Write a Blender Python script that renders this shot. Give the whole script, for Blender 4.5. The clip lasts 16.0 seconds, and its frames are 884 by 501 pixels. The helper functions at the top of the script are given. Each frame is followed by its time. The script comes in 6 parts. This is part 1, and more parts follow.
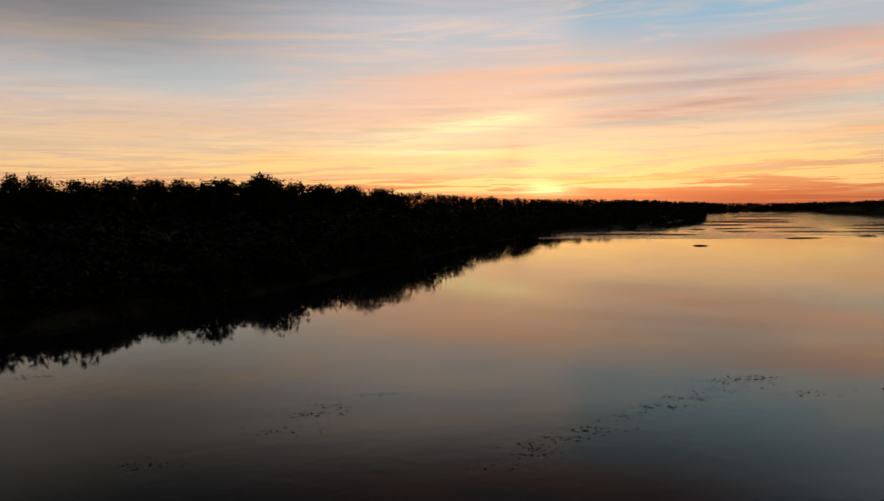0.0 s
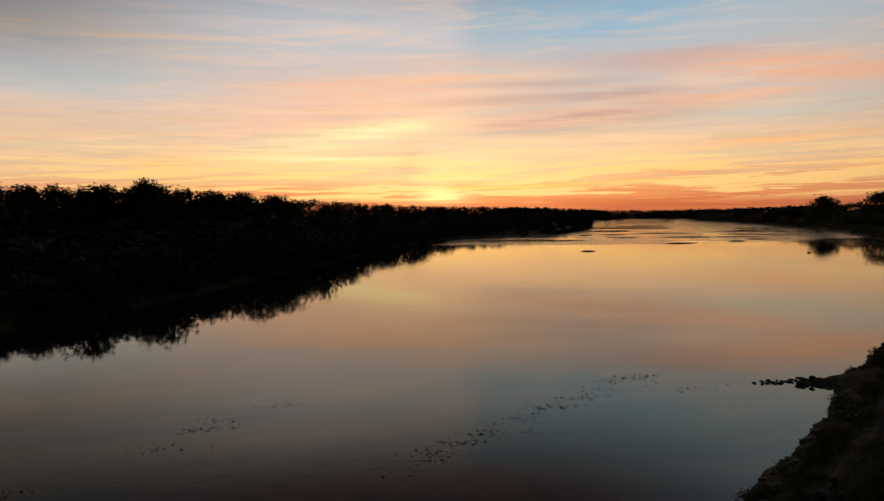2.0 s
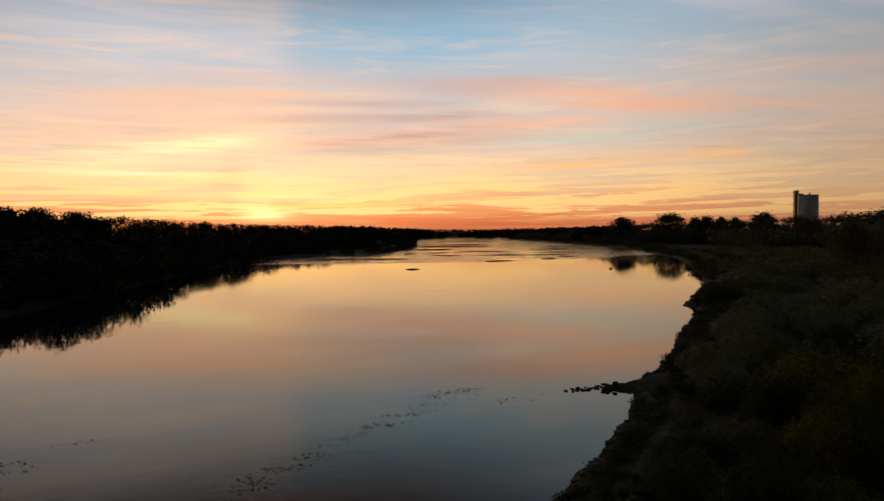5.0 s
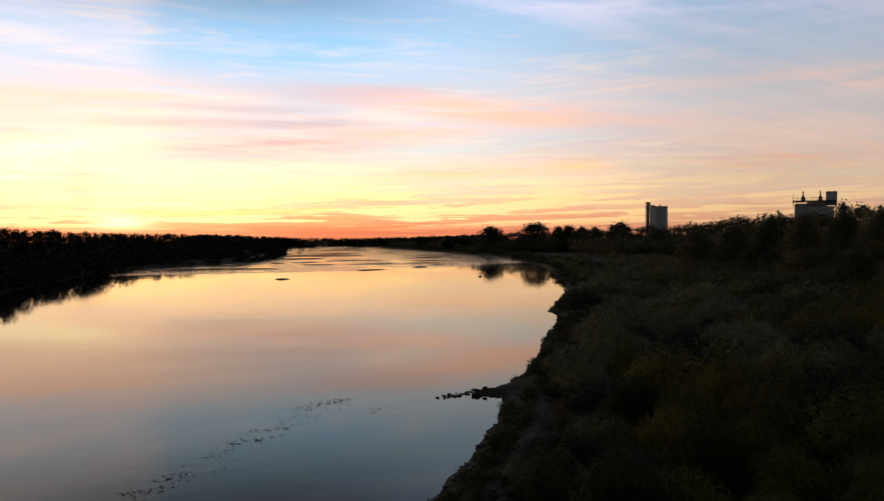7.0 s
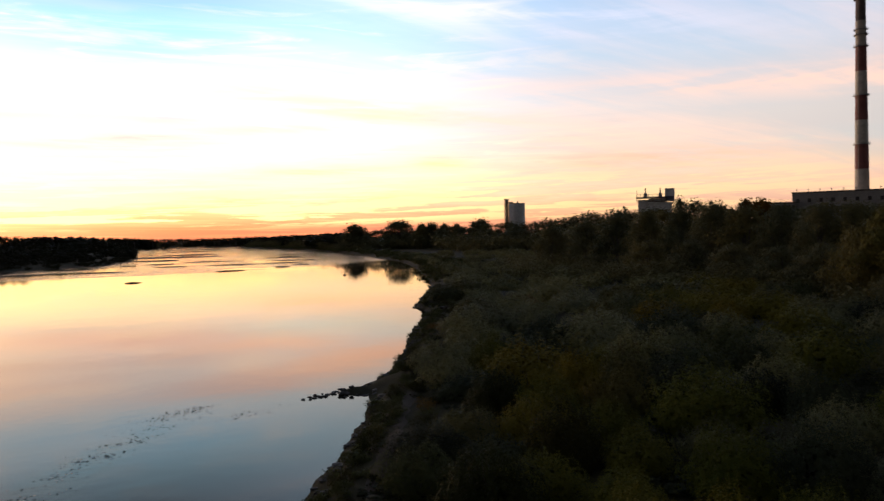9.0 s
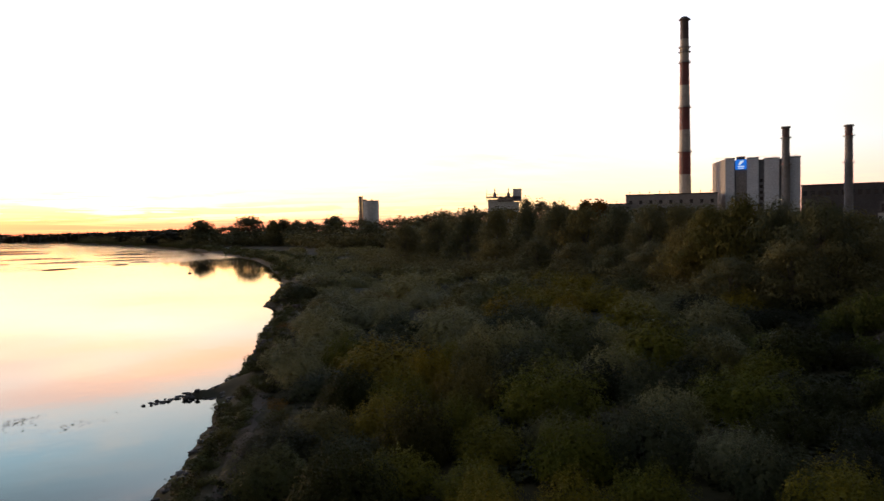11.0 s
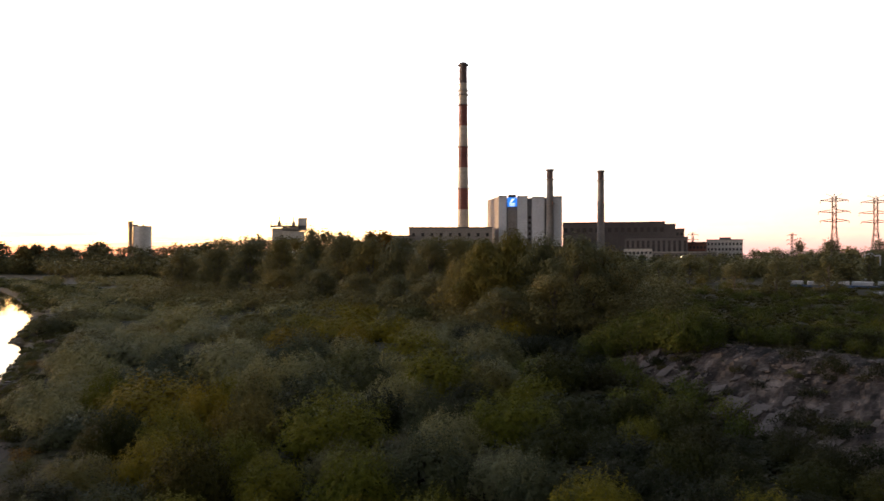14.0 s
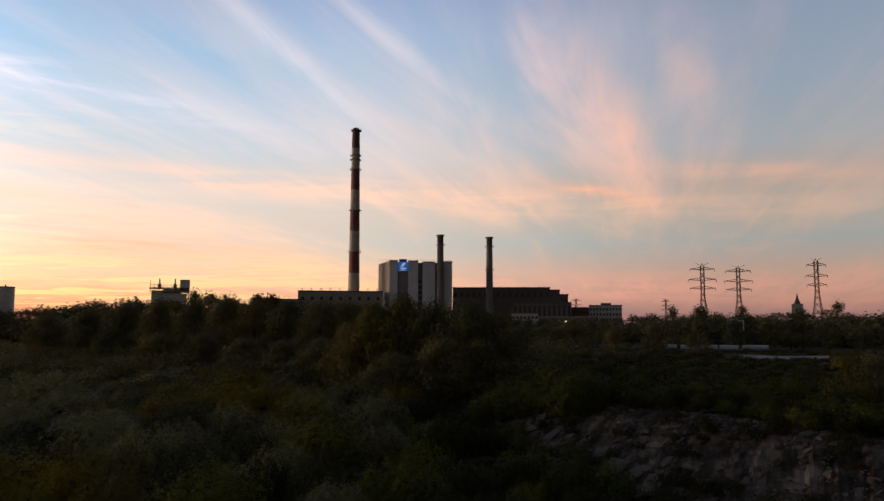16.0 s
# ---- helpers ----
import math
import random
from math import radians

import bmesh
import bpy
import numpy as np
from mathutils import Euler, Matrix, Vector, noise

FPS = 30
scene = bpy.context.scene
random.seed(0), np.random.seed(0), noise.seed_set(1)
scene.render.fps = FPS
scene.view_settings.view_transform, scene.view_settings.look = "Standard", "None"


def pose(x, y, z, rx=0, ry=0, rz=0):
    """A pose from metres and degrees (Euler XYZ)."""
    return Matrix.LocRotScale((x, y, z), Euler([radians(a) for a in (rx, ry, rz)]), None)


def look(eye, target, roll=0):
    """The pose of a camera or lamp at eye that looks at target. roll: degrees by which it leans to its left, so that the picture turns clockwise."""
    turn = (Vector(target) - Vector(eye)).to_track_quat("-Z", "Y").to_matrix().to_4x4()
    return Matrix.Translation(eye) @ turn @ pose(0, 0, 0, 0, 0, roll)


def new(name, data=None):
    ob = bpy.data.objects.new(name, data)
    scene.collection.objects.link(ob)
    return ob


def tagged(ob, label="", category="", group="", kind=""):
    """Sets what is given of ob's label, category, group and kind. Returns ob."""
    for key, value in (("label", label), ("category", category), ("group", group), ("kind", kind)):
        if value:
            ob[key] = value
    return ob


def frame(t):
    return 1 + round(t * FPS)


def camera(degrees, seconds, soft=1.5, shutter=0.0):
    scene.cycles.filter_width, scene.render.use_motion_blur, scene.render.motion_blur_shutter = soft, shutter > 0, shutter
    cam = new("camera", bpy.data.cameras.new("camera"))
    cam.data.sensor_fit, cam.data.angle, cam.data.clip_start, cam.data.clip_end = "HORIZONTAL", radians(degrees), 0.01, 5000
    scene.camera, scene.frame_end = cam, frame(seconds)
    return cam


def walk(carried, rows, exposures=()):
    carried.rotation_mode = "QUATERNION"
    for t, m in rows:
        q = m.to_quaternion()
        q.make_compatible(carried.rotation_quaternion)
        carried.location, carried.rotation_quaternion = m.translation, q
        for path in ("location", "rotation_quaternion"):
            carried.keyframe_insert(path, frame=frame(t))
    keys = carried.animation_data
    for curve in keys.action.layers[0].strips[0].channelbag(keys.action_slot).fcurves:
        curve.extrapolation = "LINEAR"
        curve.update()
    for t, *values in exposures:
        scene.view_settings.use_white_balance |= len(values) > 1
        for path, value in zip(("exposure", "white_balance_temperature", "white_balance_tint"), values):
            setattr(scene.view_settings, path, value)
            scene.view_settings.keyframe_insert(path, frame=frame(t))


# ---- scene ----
cam = camera(63.53, 16.0, 1.5, 0.35)
PATH = [
    (0.0, pose(0, 0, 18, 86.49, 0.67, -0.39)),
    (0.5, pose(0, 0, 18, 86.44, 0.72, -2.26)),
    (1.0, pose(0, 0, 18, 86.55, 0.75, -4.21)),
    (1.5, pose(0, 0, 18, 86.75, 0.75, -6.47)),
    (2.0, pose(0, 0, 18, 86.96, 0.67, -8.74)),
    (2.5, pose(0, 0, 18, 87.21, 0.61, -11.00)),
    (3.0, pose(0, 0, 18, 87.44, 0.51, -13.32)),
    (3.5, pose(0, 0, 18, 87.67, 0.45, -15.60)),
    (4.0, pose(0, 0, 18, 87.93, 0.48, -17.95)),
    (6.5, pose(0, 0, 18, 88.79, 0.42, -30.19)),
    (7.0, pose(0, 0, 18, 88.95, 0.46, -32.93)),
    (7.5, pose(0, 0, 18, 88.98, 0.60, -35.68)),
    (8.0, pose(0, 0, 18, 88.90, 0.94, -38.36)),
    (10.5, pose(0, 0, 18, 88.23, 1.01, -52.5)),
    (11.0, pose(0, 0, 18, 88.18, 0.84, -55.5)),
    (11.5, pose(0, 0, 18, 88.09, 0.69, -58.34)),
    (12.0, pose(0, 0, 18, 88.00, 0.45, -61.21)),
    (12.5, pose(0, 0, 18, 88.02, 0.28, -64.10)),
    (13.0, pose(0, 0, 18, 88.45, 0.16, -66.97)),
    (13.5, pose(0, 0, 18, 89.36, 0.04, -69.76)),
    (14.0, pose(0, 0, 18, 90.48, -0.00, -72.60)),
    (14.5, pose(0, 0, 18, 91.66, -0.10, -75.42)),
    (15.0, pose(0, 0, 18, 92.84, -0.16, -77.87)),
    (15.5, pose(0, 0, 18, 94.19, -0.11, -79.93)),
    (16.0, pose(0, 0, 18, 95.63, -0.16, -81.35)),
]
EXPOSURES = [(0.0, 0.0), (4.0, 0.0), (6.5, 0.45), (7.0, 0.6), (8.0, 0.95), (10.5, 1.7), (11.0, 2.1), (11.5, 2.8), (12.0, 3.75), (12.5, 4.5), (13.0, 4.6), (13.5, 4.3), (14.0, 3.0), (14.5, 2.2), (15.0, 1.68), (15.5, 1.4), (16.0, 1.1)]
EXPOSURES = [(t, stops, 6900 if t < 1 else 7300 if t < 5 else 6000 if t < 9 else 6400 if t < 11.2 else 6950 if t < 14 else 6900 if t < 15.2 else 6750, 10) for t, stops in EXPOSURES]
walk(cam, PATH, EXPOSURES)

# ---- sky and sun: just after sunset, thin streaked cirrus over a clear dusk sky ----
SUN_HEADING, SUN_EL = 8.8, 1.3
world = bpy.data.worlds.new("dusk_sky")
scene.world = world
world.use_nodes = True
WT = world.node_tree
WT.nodes.clear()


def wn(kind):
    return WT.nodes.new(kind)


def put(tree, sock, value):
    if isinstance(value, bpy.types.NodeSocket):
        tree.links.new(value, sock)
    else:
        sock.default_value = value


def wmath(op, a, b=0.0, c=0.0, clamp=False):
    n = wn("ShaderNodeMath")
    n.operation, n.use_clamp = op, clamp
    for s, v in zip(n.inputs, (a, b, c)):
        put(WT, s, v)
    return n.outputs[0]


def wstep(x, lo, hi):
    n = wn("ShaderNodeMapRange")
    n.interpolation_type = "SMOOTHSTEP"
    put(WT, n.inputs[0], x)
    n.inputs[1].default_value, n.inputs[2].default_value = lo, hi
    return n.outputs[0]


def wramp(x, stops):
    n = wn("ShaderNodeValToRGB")
    els = n.color_ramp.elements
    while len(els) < len(stops):
        els.new(0.5)
    for e, (p, c) in zip(els, stops):
        e.position, e.color = p, (*c, 1)
    put(WT, n.inputs[0], x)
    return n.outputs[0]


def wmix(f, a, b):
    n = wn("ShaderNodeMix")
    n.data_type = "RGBA"
    put(WT, n.inputs[0], f)
    for s, v in ((n.inputs[6], a), (n.inputs[7], b)):
        put(WT, s, v if isinstance(v, bpy.types.NodeSocket) else (*v, 1))
    return n.outputs[2]


def wnoise(x, y, z, scale, detail=4.0, rough=0.55, distort=0.0):
    c = wn("ShaderNodeCombineXYZ")
    for s, v in zip(c.inputs, (x, y, z)):
        put(WT, s, v)
    n = wn("ShaderNodeTexNoise")
    put(WT, n.inputs["Vector"], c.outputs[0])
    n.inputs["Scale"].default_value, n.inputs["Detail"].default_value = scale, detail
    n.inputs["Roughness"].default_value, n.inputs["Distortion"].default_value = rough, distort
    return n.outputs[0]


def srgb(r, g, b):
    return tuple((v / 255 / 12.92) if v < 11 else ((v / 255 + 0.055) / 1.055) ** 2.4 for v in (r, g, b))


split = wn("ShaderNodeSeparateXYZ")
WT.links.new(wn("ShaderNodeTexCoord").outputs["Generated"], split.inputs[0])
dx, dy, dz = split.outputs
elev = wmath("MULTIPLY", wmath("ARCSINE", wmath("MAXIMUM", dz, 0.0)), 57.2958)
e40 = wmath("DIVIDE", elev, 40.0, clamp=True)
head = wmath("MULTIPLY", wmath("ARCTAN2", dx, dy), 57.2958)
off = wmath("ABSOLUTE", wmath("SUBTRACT", head, SUN_HEADING))
near_sun = wmath("SUBTRACT", 1.0, wstep(off, 8.0, 88.0))

# clear sky: warm by the sun, lilac and blue away from it (positions are elevation / 40 degrees)
warm = wramp(e40, [(0.0, srgb(178, 88, 62)), (0.02, srgb(200, 102, 64)), (0.045, srgb(226, 148, 98)), (0.085, srgb(238, 194, 152)), (0.13, srgb(234, 200, 168)), (0.18, srgb(224, 190, 174)),
                   (0.24, srgb(198, 200, 202)), (0.31, srgb(176, 190, 202)), (0.4, srgb(154, 180, 202)), (0.5, srgb(124, 164, 198)), (0.62, srgb(100, 138, 178)), (0.72, srgb(78, 94, 122)), (1.0, srgb(92, 96, 110))])
cool = wramp(e40, [(0.0, srgb(138, 108, 112)), (0.04, srgb(180, 138, 128)), (0.09, srgb(184, 156, 144)), (0.15, srgb(160, 164, 164)), (0.2, srgb(172, 166, 160)), (0.26, srgb(176, 164, 158)),
                   (0.33, srgb(164, 170, 178)), (0.42, srgb(150, 166, 184)), (0.55, srgb(140, 158, 184)), (0.63, srgb(128, 146, 178)), (0.75, srgb(88, 98, 120)), (1.0, srgb(90, 95, 110))])
clear = wmix(near_sun, cool, warm)

# streaked cirrus in a flat layer: the streaks run towards heading 98 degrees
inv = wmath("DIVIDE", 1.0, wmath("ADD", wmath("MAXIMUM", dz, 0.0), 0.07))
px, py = wmath("MULTIPLY", dx, inv), wmath("MULTIPLY", dy, inv)
ca, sa = math.sin(radians(98)), math.cos(radians(98))
along = wmath("ADD", wmath("MULTIPLY", px, ca), wmath("MULTIPLY", py, sa))
across = wmath("SUBTRACT", wmath("MULTIPLY", py, ca), wmath("MULTIPLY", px, sa))
broad = wnoise(wmath("MULTIPLY", along, 0.22), wmath("MULTIPLY", across, 0.75), 3.1, 1.0, 4.0, 0.55, 0.6)
fine = wnoise(wmath("MULTIPLY", along, 0.5), wmath("MULTIPLY", across, 2.6), 8.4, 1.3, 6.0, 0.62, 0.5)
wisp = wnoise(wmath("MULTIPLY", head, 0.055), wmath("MULTIPLY", elev, 0.75), 5.2, 1.0, 8.0, 0.62, 0.7)
cover = wstep(wmath("ADD", wmath("MULTIPLY", broad, 0.62), wmath("MULTIPLY", fine, 0.38)), 0.43, 0.7)
cloud_warm = wramp(e40, [(0.0, srgb(236, 140, 74)), (0.06, srgb(254, 206, 140)), (0.14, srgb(252, 212, 172)), (0.24, srgb(226, 196, 180)), (0.36, srgb(202, 198, 204)), (0.5, srgb(180, 184, 196)), (0.62, srgb(120, 128, 146)), (1.0, srgb(98, 100, 112))])
cloud_cool = wramp(e40, [(0.0, srgb(190, 130, 120)), (0.07, srgb(220, 164, 142)), (0.2, srgb(236, 186, 160)), (0.4, srgb(220, 188, 178)), (0.58, srgb(198, 184, 184)), (0.75, srgb(126, 124, 132)), (1.0, srgb(98, 99, 110))])
sky = wmix(wmath("MULTIPLY", cover, wmath("ADD", 0.5, wmath("MULTIPLY", near_sun, 0.25))), clear, wmix(near_sun, cloud_cool, cloud_warm))
# hazy lilac veil over the half of the sky on the far bank's side
left_half = wmath("SUBTRACT", 1.0, wstep(head, 9.0, 12.5))
veil = wmath("MULTIPLY", left_half, wmath("MULTIPLY", wstep(elev, 7.0, 12.0), wmath("SUBTRACT", 1.0, wstep(elev, 16.5, 23.0))))
sky = wmix(wmath("MULTIPLY", veil, wmath("ADD", 0.4, wmath("MULTIPLY", wstep(wisp, 0.34, 0.6), 0.5))), sky, srgb(202, 198, 206))
blush = wmath("MULTIPLY", wmath("MULTIPLY", left_half, wstep(head, -16.0, 2.0)), wmath("MULTIPLY", wstep(elev, 4.0, 7.0), wmath("SUBTRACT", 1.0, wstep(elev, 9.0, 13.0))))
sky = wmix(wmath("MULTIPLY", blush, 0.45), sky, srgb(250, 200, 172))
# thin level streaks of cream and pink cirrus
strk = wnoise(wmath("MULTIPLY", head, 0.075), wmath("MULTIPLY", wmath("SUBTRACT", elev, wmath("MULTIPLY", head, 0.02)), 0.8), 12.3, 1.0, 6.0, 0.6, 1.0)
band = wmath("MULTIPLY", wstep(elev, 2.5, 6.0), wmath("MULTIPLY", wmath("SUBTRACT", 1.0, wstep(elev, 14.0, 20.0)), wmath("SUBTRACT", 1.0, wstep(head, 38.0, 62.0))))
sky = wmix(wmath("MULTIPLY", wmath("MULTIPLY", wstep(strk, 0.48, 0.7), band), wmath("ADD", 0.1, wmath("MULTIPLY", near_sun, 0.5))), sky, srgb(246, 208, 176))
sky = wmix(wmath("MULTIPLY", wmath("MULTIPLY", wstep(strk, 0.5, 0.36), band), wmath("MULTIPLY", near_sun, 0.25)), sky, srgb(168, 186, 198))

# single clouds: heading, elevation, half widths of both, rise per degree, strength, colour
CLOUDS = [(2, 22.5, 20, 2.6, 0.0, 0.8, (206, 150, 160)), (34, 24.0, 12, 2.4, 0.0, 0.7, (206, 150, 160)), (22, 15.8, 13, 2.4, 0.0, 0.45, (112, 178, 214)), (6, 10.2, 14, 1.4, 0.03, 0.5, (240, 172, 124)), (-20, 9.6, 13, 1.7, 0.02, 0.6, (188, 202, 210)), (-25, 12.6, 9, 0.6, 0.0, 0.55, (224, 206, 190)), (33, 7.0, 10, 0.55, 0.0, 0.7, (186, 198, 192)),
          (34, 5.0, 6, 0.5, 0.03, 0.8, (248, 176, 122)), (30, 2.9, 7, 0.4, 0.0, 0.7, (222, 138, 86)), (28, 4.1, 10, 0.22, 0.03, 0.9, (255, 214, 150)), (24, 5.9, 9, 0.2, 0.02, 0.8, (250, 206, 168)), (16, 9.9, 9, 0.3, 0.0, 0.7, (176, 160, 164)), (31, 8.3, 6, 0.35, 0.05, 0.8, (250, 186, 150)), (14, 1.2, 26, 0.5, 0.0, 0.35, (202, 104, 76)), (40, 3.0, 9, 0.9, 0.0, 0.5, (204, 130, 116)), (12, 8.6, 6, 0.45, 0.02, 0.6, (198, 162, 152)), (4, 9.3, 11, 1.9, 0.1, 0.6, (244, 196, 166)), (20, 7.3, 8, 0.75, 0.05, 0.9, (184, 138, 136)), (27, 11.4, 7, 0.9, 0.0, 0.65, (176, 154, 160)),
          (37, 9.9, 14, 1.1, -0.12, 0.8, (240, 176, 142)), (46, 17.2, 17, 1.3, -0.12, 0.75, (214, 204, 216)), (60, 5.4, 9, 0.8, 0.0, 0.7, (222, 162, 134)),
          (80, 9.8, 32, 1.1, -0.05, 0.65, (238, 188, 162)), (94, 10.1, 4, 0.45, -0.22, 0.8, (252, 180, 142)), 
          (96, 2.6, 26, 1.2, 0.0, 0.5, (234, 164, 146)), (-22, 5.8, 9, 1.2, 0.05, 0.5, (246, 198, 146)), (6.2, 3.8, 1.2, 1.4, 0.0, 0.8, (184, 142, 118)), (20, 14.2, 8, 2.4, 0.0, 0.5, (118, 178, 216)), (23, 9.0, 9, 0.5, 0.02, 0.7, (170, 150, 156)), (17, 6.2, 8, 0.3, 0.0, 0.7, (168, 172, 172)), (34, 8.9, 8, 1.0, 0.06, 0.6, (244, 178, 140)),
          (-13, 3.6, 3.4, 0.6, 0.16, 0.75, (255, 200, 112)), (0, 4.2, 8, 0.33, 0.0, 0.75, (255, 232, 172)), (10.4, 3.9, 3.2, 0.45, 0.0, 0.85, (255, 236, 178)),
          (1.6, 6.1, 8, 0.85, 0.155, 0.95, (255, 242, 184)),
          (3.5, 6.7, 5, 0.35, 0.13, 0.9, (255, 247, 194)), (-1, 4.35, 6, 0.17, 0.0, 0.9, (255, 242, 192)), (10.5, 2.7, 4.5, 0.2, 0.0, 0.9, (255, 236, 160)), (14, 1.95, 7, 0.17, 0.02, 0.9, (255, 208, 112)), (25, 2.3, 7, 0.17, 0.02, 0.85, (255, 194, 96)), (8.6, 2.9, 1.5, 1.5, 0.0, 0.4, (255, 226, 150)), (44, 5.6, 2.4, 0.5, 0.0, 0.8, (255, 188, 122)), (39.5, 2.9, 4, 0.5, 0.03, 0.75, (250, 182, 104)), (42, 7.9, 9, 0.45, 0.0, 0.6, (178, 196, 198)), (26, 3.4, 6, 0.3, 0.03, 0.8, (255, 206, 120)),
          (62, 2.5, 16, 2.2, 0.0, 0.6, (216, 180, 130)), (104, 11.2, 9, 0.7, -0.1, 0.6, (240, 184, 158))]
ragged = wstep(wmath("ADD", wmath("MULTIPLY", wisp, 0.6), wmath("MULTIPLY", fine, 0.4)), 0.4, 0.58)
for ch, ce, wh, we, rise, strength, col in CLOUDS:
    u = wmath("SUBTRACT", head, ch)
    v = wmath("SUBTRACT", wmath("SUBTRACT", elev, ce), wmath("MULTIPLY", u, rise))
    q = wmath("ADD", wmath("POWER", wmath("ABSOLUTE", wmath("DIVIDE", u, wh)), 2.0), wmath("POWER", wmath("ABSOLUTE", wmath("DIVIDE", v, we)), 2.0))
    f = wmath("MULTIPLY", wmath("EXPONENT", wmath("MULTIPLY", q, -1.0)), wmath("ADD", wmath("MULTIPLY", ragged, 0.75 * strength), 0.25 * strength))
    sky = wmix(f, sky, srgb(*col))

# feathers of cirrus that fan out from the south-east: heading, elevation, half widths, rise per degree, strength, colour
FEATHERS = [(92.5, 17.5, 3.0, 4.5, -0.9, 0.75, (240, 194, 182)), (96.5, 13.5, 2.6, 3.2, -1.1, 0.75, (246, 190, 172)), (89, 20.5, 2.2, 4.0, -0.6, 0.6, (232, 196, 192)), (101, 18, 2.4, 4.0, -0.8, 0.5, (230, 190, 184)), (68, 21, 7, 1.0, -0.72, 0.4, (220, 208, 208)), (77, 22, 6, 0.9, -0.7, 0.35, (220, 204, 204))]
plume = wstep(wmath("ADD", wmath("MULTIPLY", fine, 0.7), wmath("MULTIPLY", broad, 0.3)), 0.34, 0.62)
for ch, ce, wh, we, rise, strength, col in FEATHERS:
    u = wmath("SUBTRACT", head, ch)
    v = wmath("SUBTRACT", wmath("SUBTRACT", elev, ce), wmath("MULTIPLY", u, rise))
    q = wmath("ADD", wmath("POWER", wmath("ABSOLUTE", wmath("DIVIDE", u, wh)), 2.0), wmath("POWER", wmath("ABSOLUTE", wmath("DIVIDE", v, we)), 2.0))
    sky = wmix(wmath("MULTIPLY", wmath("EXPONENT", wmath("MULTIPLY", q, -1.0)), wmath("ADD", wmath("MULTIPLY", plume, 0.85 * strength), 0.1 * strength)), sky, srgb(*col))

# fine threads of cirrus, light and dark
thread = wnoise(wmath("MULTIPLY", head, 0.13), wmath("MULTIPLY", wmath("SUBTRACT", elev, wmath("MULTIPLY", head, 0.015)), 2.2), 21.4, 1.0, 8.0, 0.66, 0.8)
threads = wmath("MULTIPLY", wmath("MULTIPLY", wstep(elev, 1.5, 3.5), wmath("SUBTRACT", 1.0, wstep(elev, 6.0, 11.0))), wmath("SUBTRACT", 1.0, wstep(head, 44.0, 70.0)))
sky = wmix(wmath("MULTIPLY", wmath("MULTIPLY", wstep(thread, 0.52, 0.66), threads), 0.35), sky, wmix(0.55, sky, srgb(255, 228, 186)))
sky = wmix(wmath("MULTIPLY", wmath("MULTIPLY", wstep(thread, 0.47, 0.33), threads), 0.35), sky, wmix(0.5, sky, srgb(140, 126, 132)))
# thin bright bars of cloud low over the horizon, and the glow where the sun goes down
de = wmath("SUBTRACT", elev, SUN_EL)
bars = wnoise(wmath("MULTIPLY", head, 0.11), wmath("MULTIPLY", wmath("SUBTRACT", elev, wmath("MULTIPLY", head, 0.02)), 2.4), 1.7, 1.0, 4.0, 0.62, 0.3)
barf = wmath("MULTIPLY", wstep(bars, 0.48, 0.53), wmath("MULTIPLY", wmath("MULTIPLY", wstep(elev, 0.5, 1.4), wmath("SUBTRACT", 1.0, wstep(elev, 2.5, 6.0))), near_sun))
gaps = wmath("MULTIPLY", wstep(bars, 0.46, 0.38), wmath("MULTIPLY", wmath("MULTIPLY", wstep(elev, 1.6, 3.4), wmath("SUBTRACT", 1.0, wstep(elev, 6.0, 9.0))), near_sun))
sky = wmix(wmath("MULTIPLY", gaps, 0.5), sky, srgb(206, 190, 158))
sky = wmix(wmath("MULTIPLY", barf, 0.8), sky, srgb(255, 216, 142))
wide = wmath("ADD", wmath("POWER", wmath("DIVIDE", off, 13.0), 2.0), wmath("POWER", wmath("ABSOLUTE", wmath("DIVIDE", de, 4.5)), 2.0))
glow = wmath("EXPONENT", wmath("MULTIPLY", wide, -1.0))
tight = wmath("ADD", wmath("POWER", wmath("DIVIDE", off, 2.0), 2.0), wmath("POWER", wmath("ABSOLUTE", wmath("DIVIDE", de, 0.42)), 2.0))
core = wmath("EXPONENT", wmath("MULTIPLY", tight, -1.0))


def wadd(a, col, f):
    n = wn("ShaderNodeMix")
    n.data_type, n.blend_type = "RGBA", "ADD"
    put(WT, n.inputs[0], f)
    put(WT, n.inputs[6], a)
    n.inputs[7].default_value = (*col, 1)
    return n.outputs[2]


sky = wadd(sky, (0.14, 0.098, 0.062), glow)
sky = wadd(sky, (0.75, 0.56, 0.27), core)
# the sky turned from the sunset, behind the camera, is already dim
front = wmath("ADD", wmath("MULTIPLY", dx, 0.707), wmath("MULTIPLY", dy, 0.707))
dusk = wn("ShaderNodeMapRange")
dusk.interpolation_type = "SMOOTHSTEP"
put(WT, dusk.inputs[0], front)
for k, v in ((1, -0.5), (2, 0.22), (3, 0.12), (4, 1.0)):
    dusk.inputs[k].default_value = v
cirrus = wn("ShaderNodeBackground")
put(WT, cirrus.inputs[0], sky)
east = wmath("SUBTRACT", wmath("SUBTRACT", 1.0, wmath("MULTIPLY", wstep(head, 30.0, 58.0), 0.3)), wmath("MULTIPLY", wstep(head, 70.0, 108.0), 0.27))
band_up = wmath("MULTIPLY", wstep(elev, 13.5, 23.0), wmath("SUBTRACT", 1.0, wstep(elev, 26.0, 42.0)))
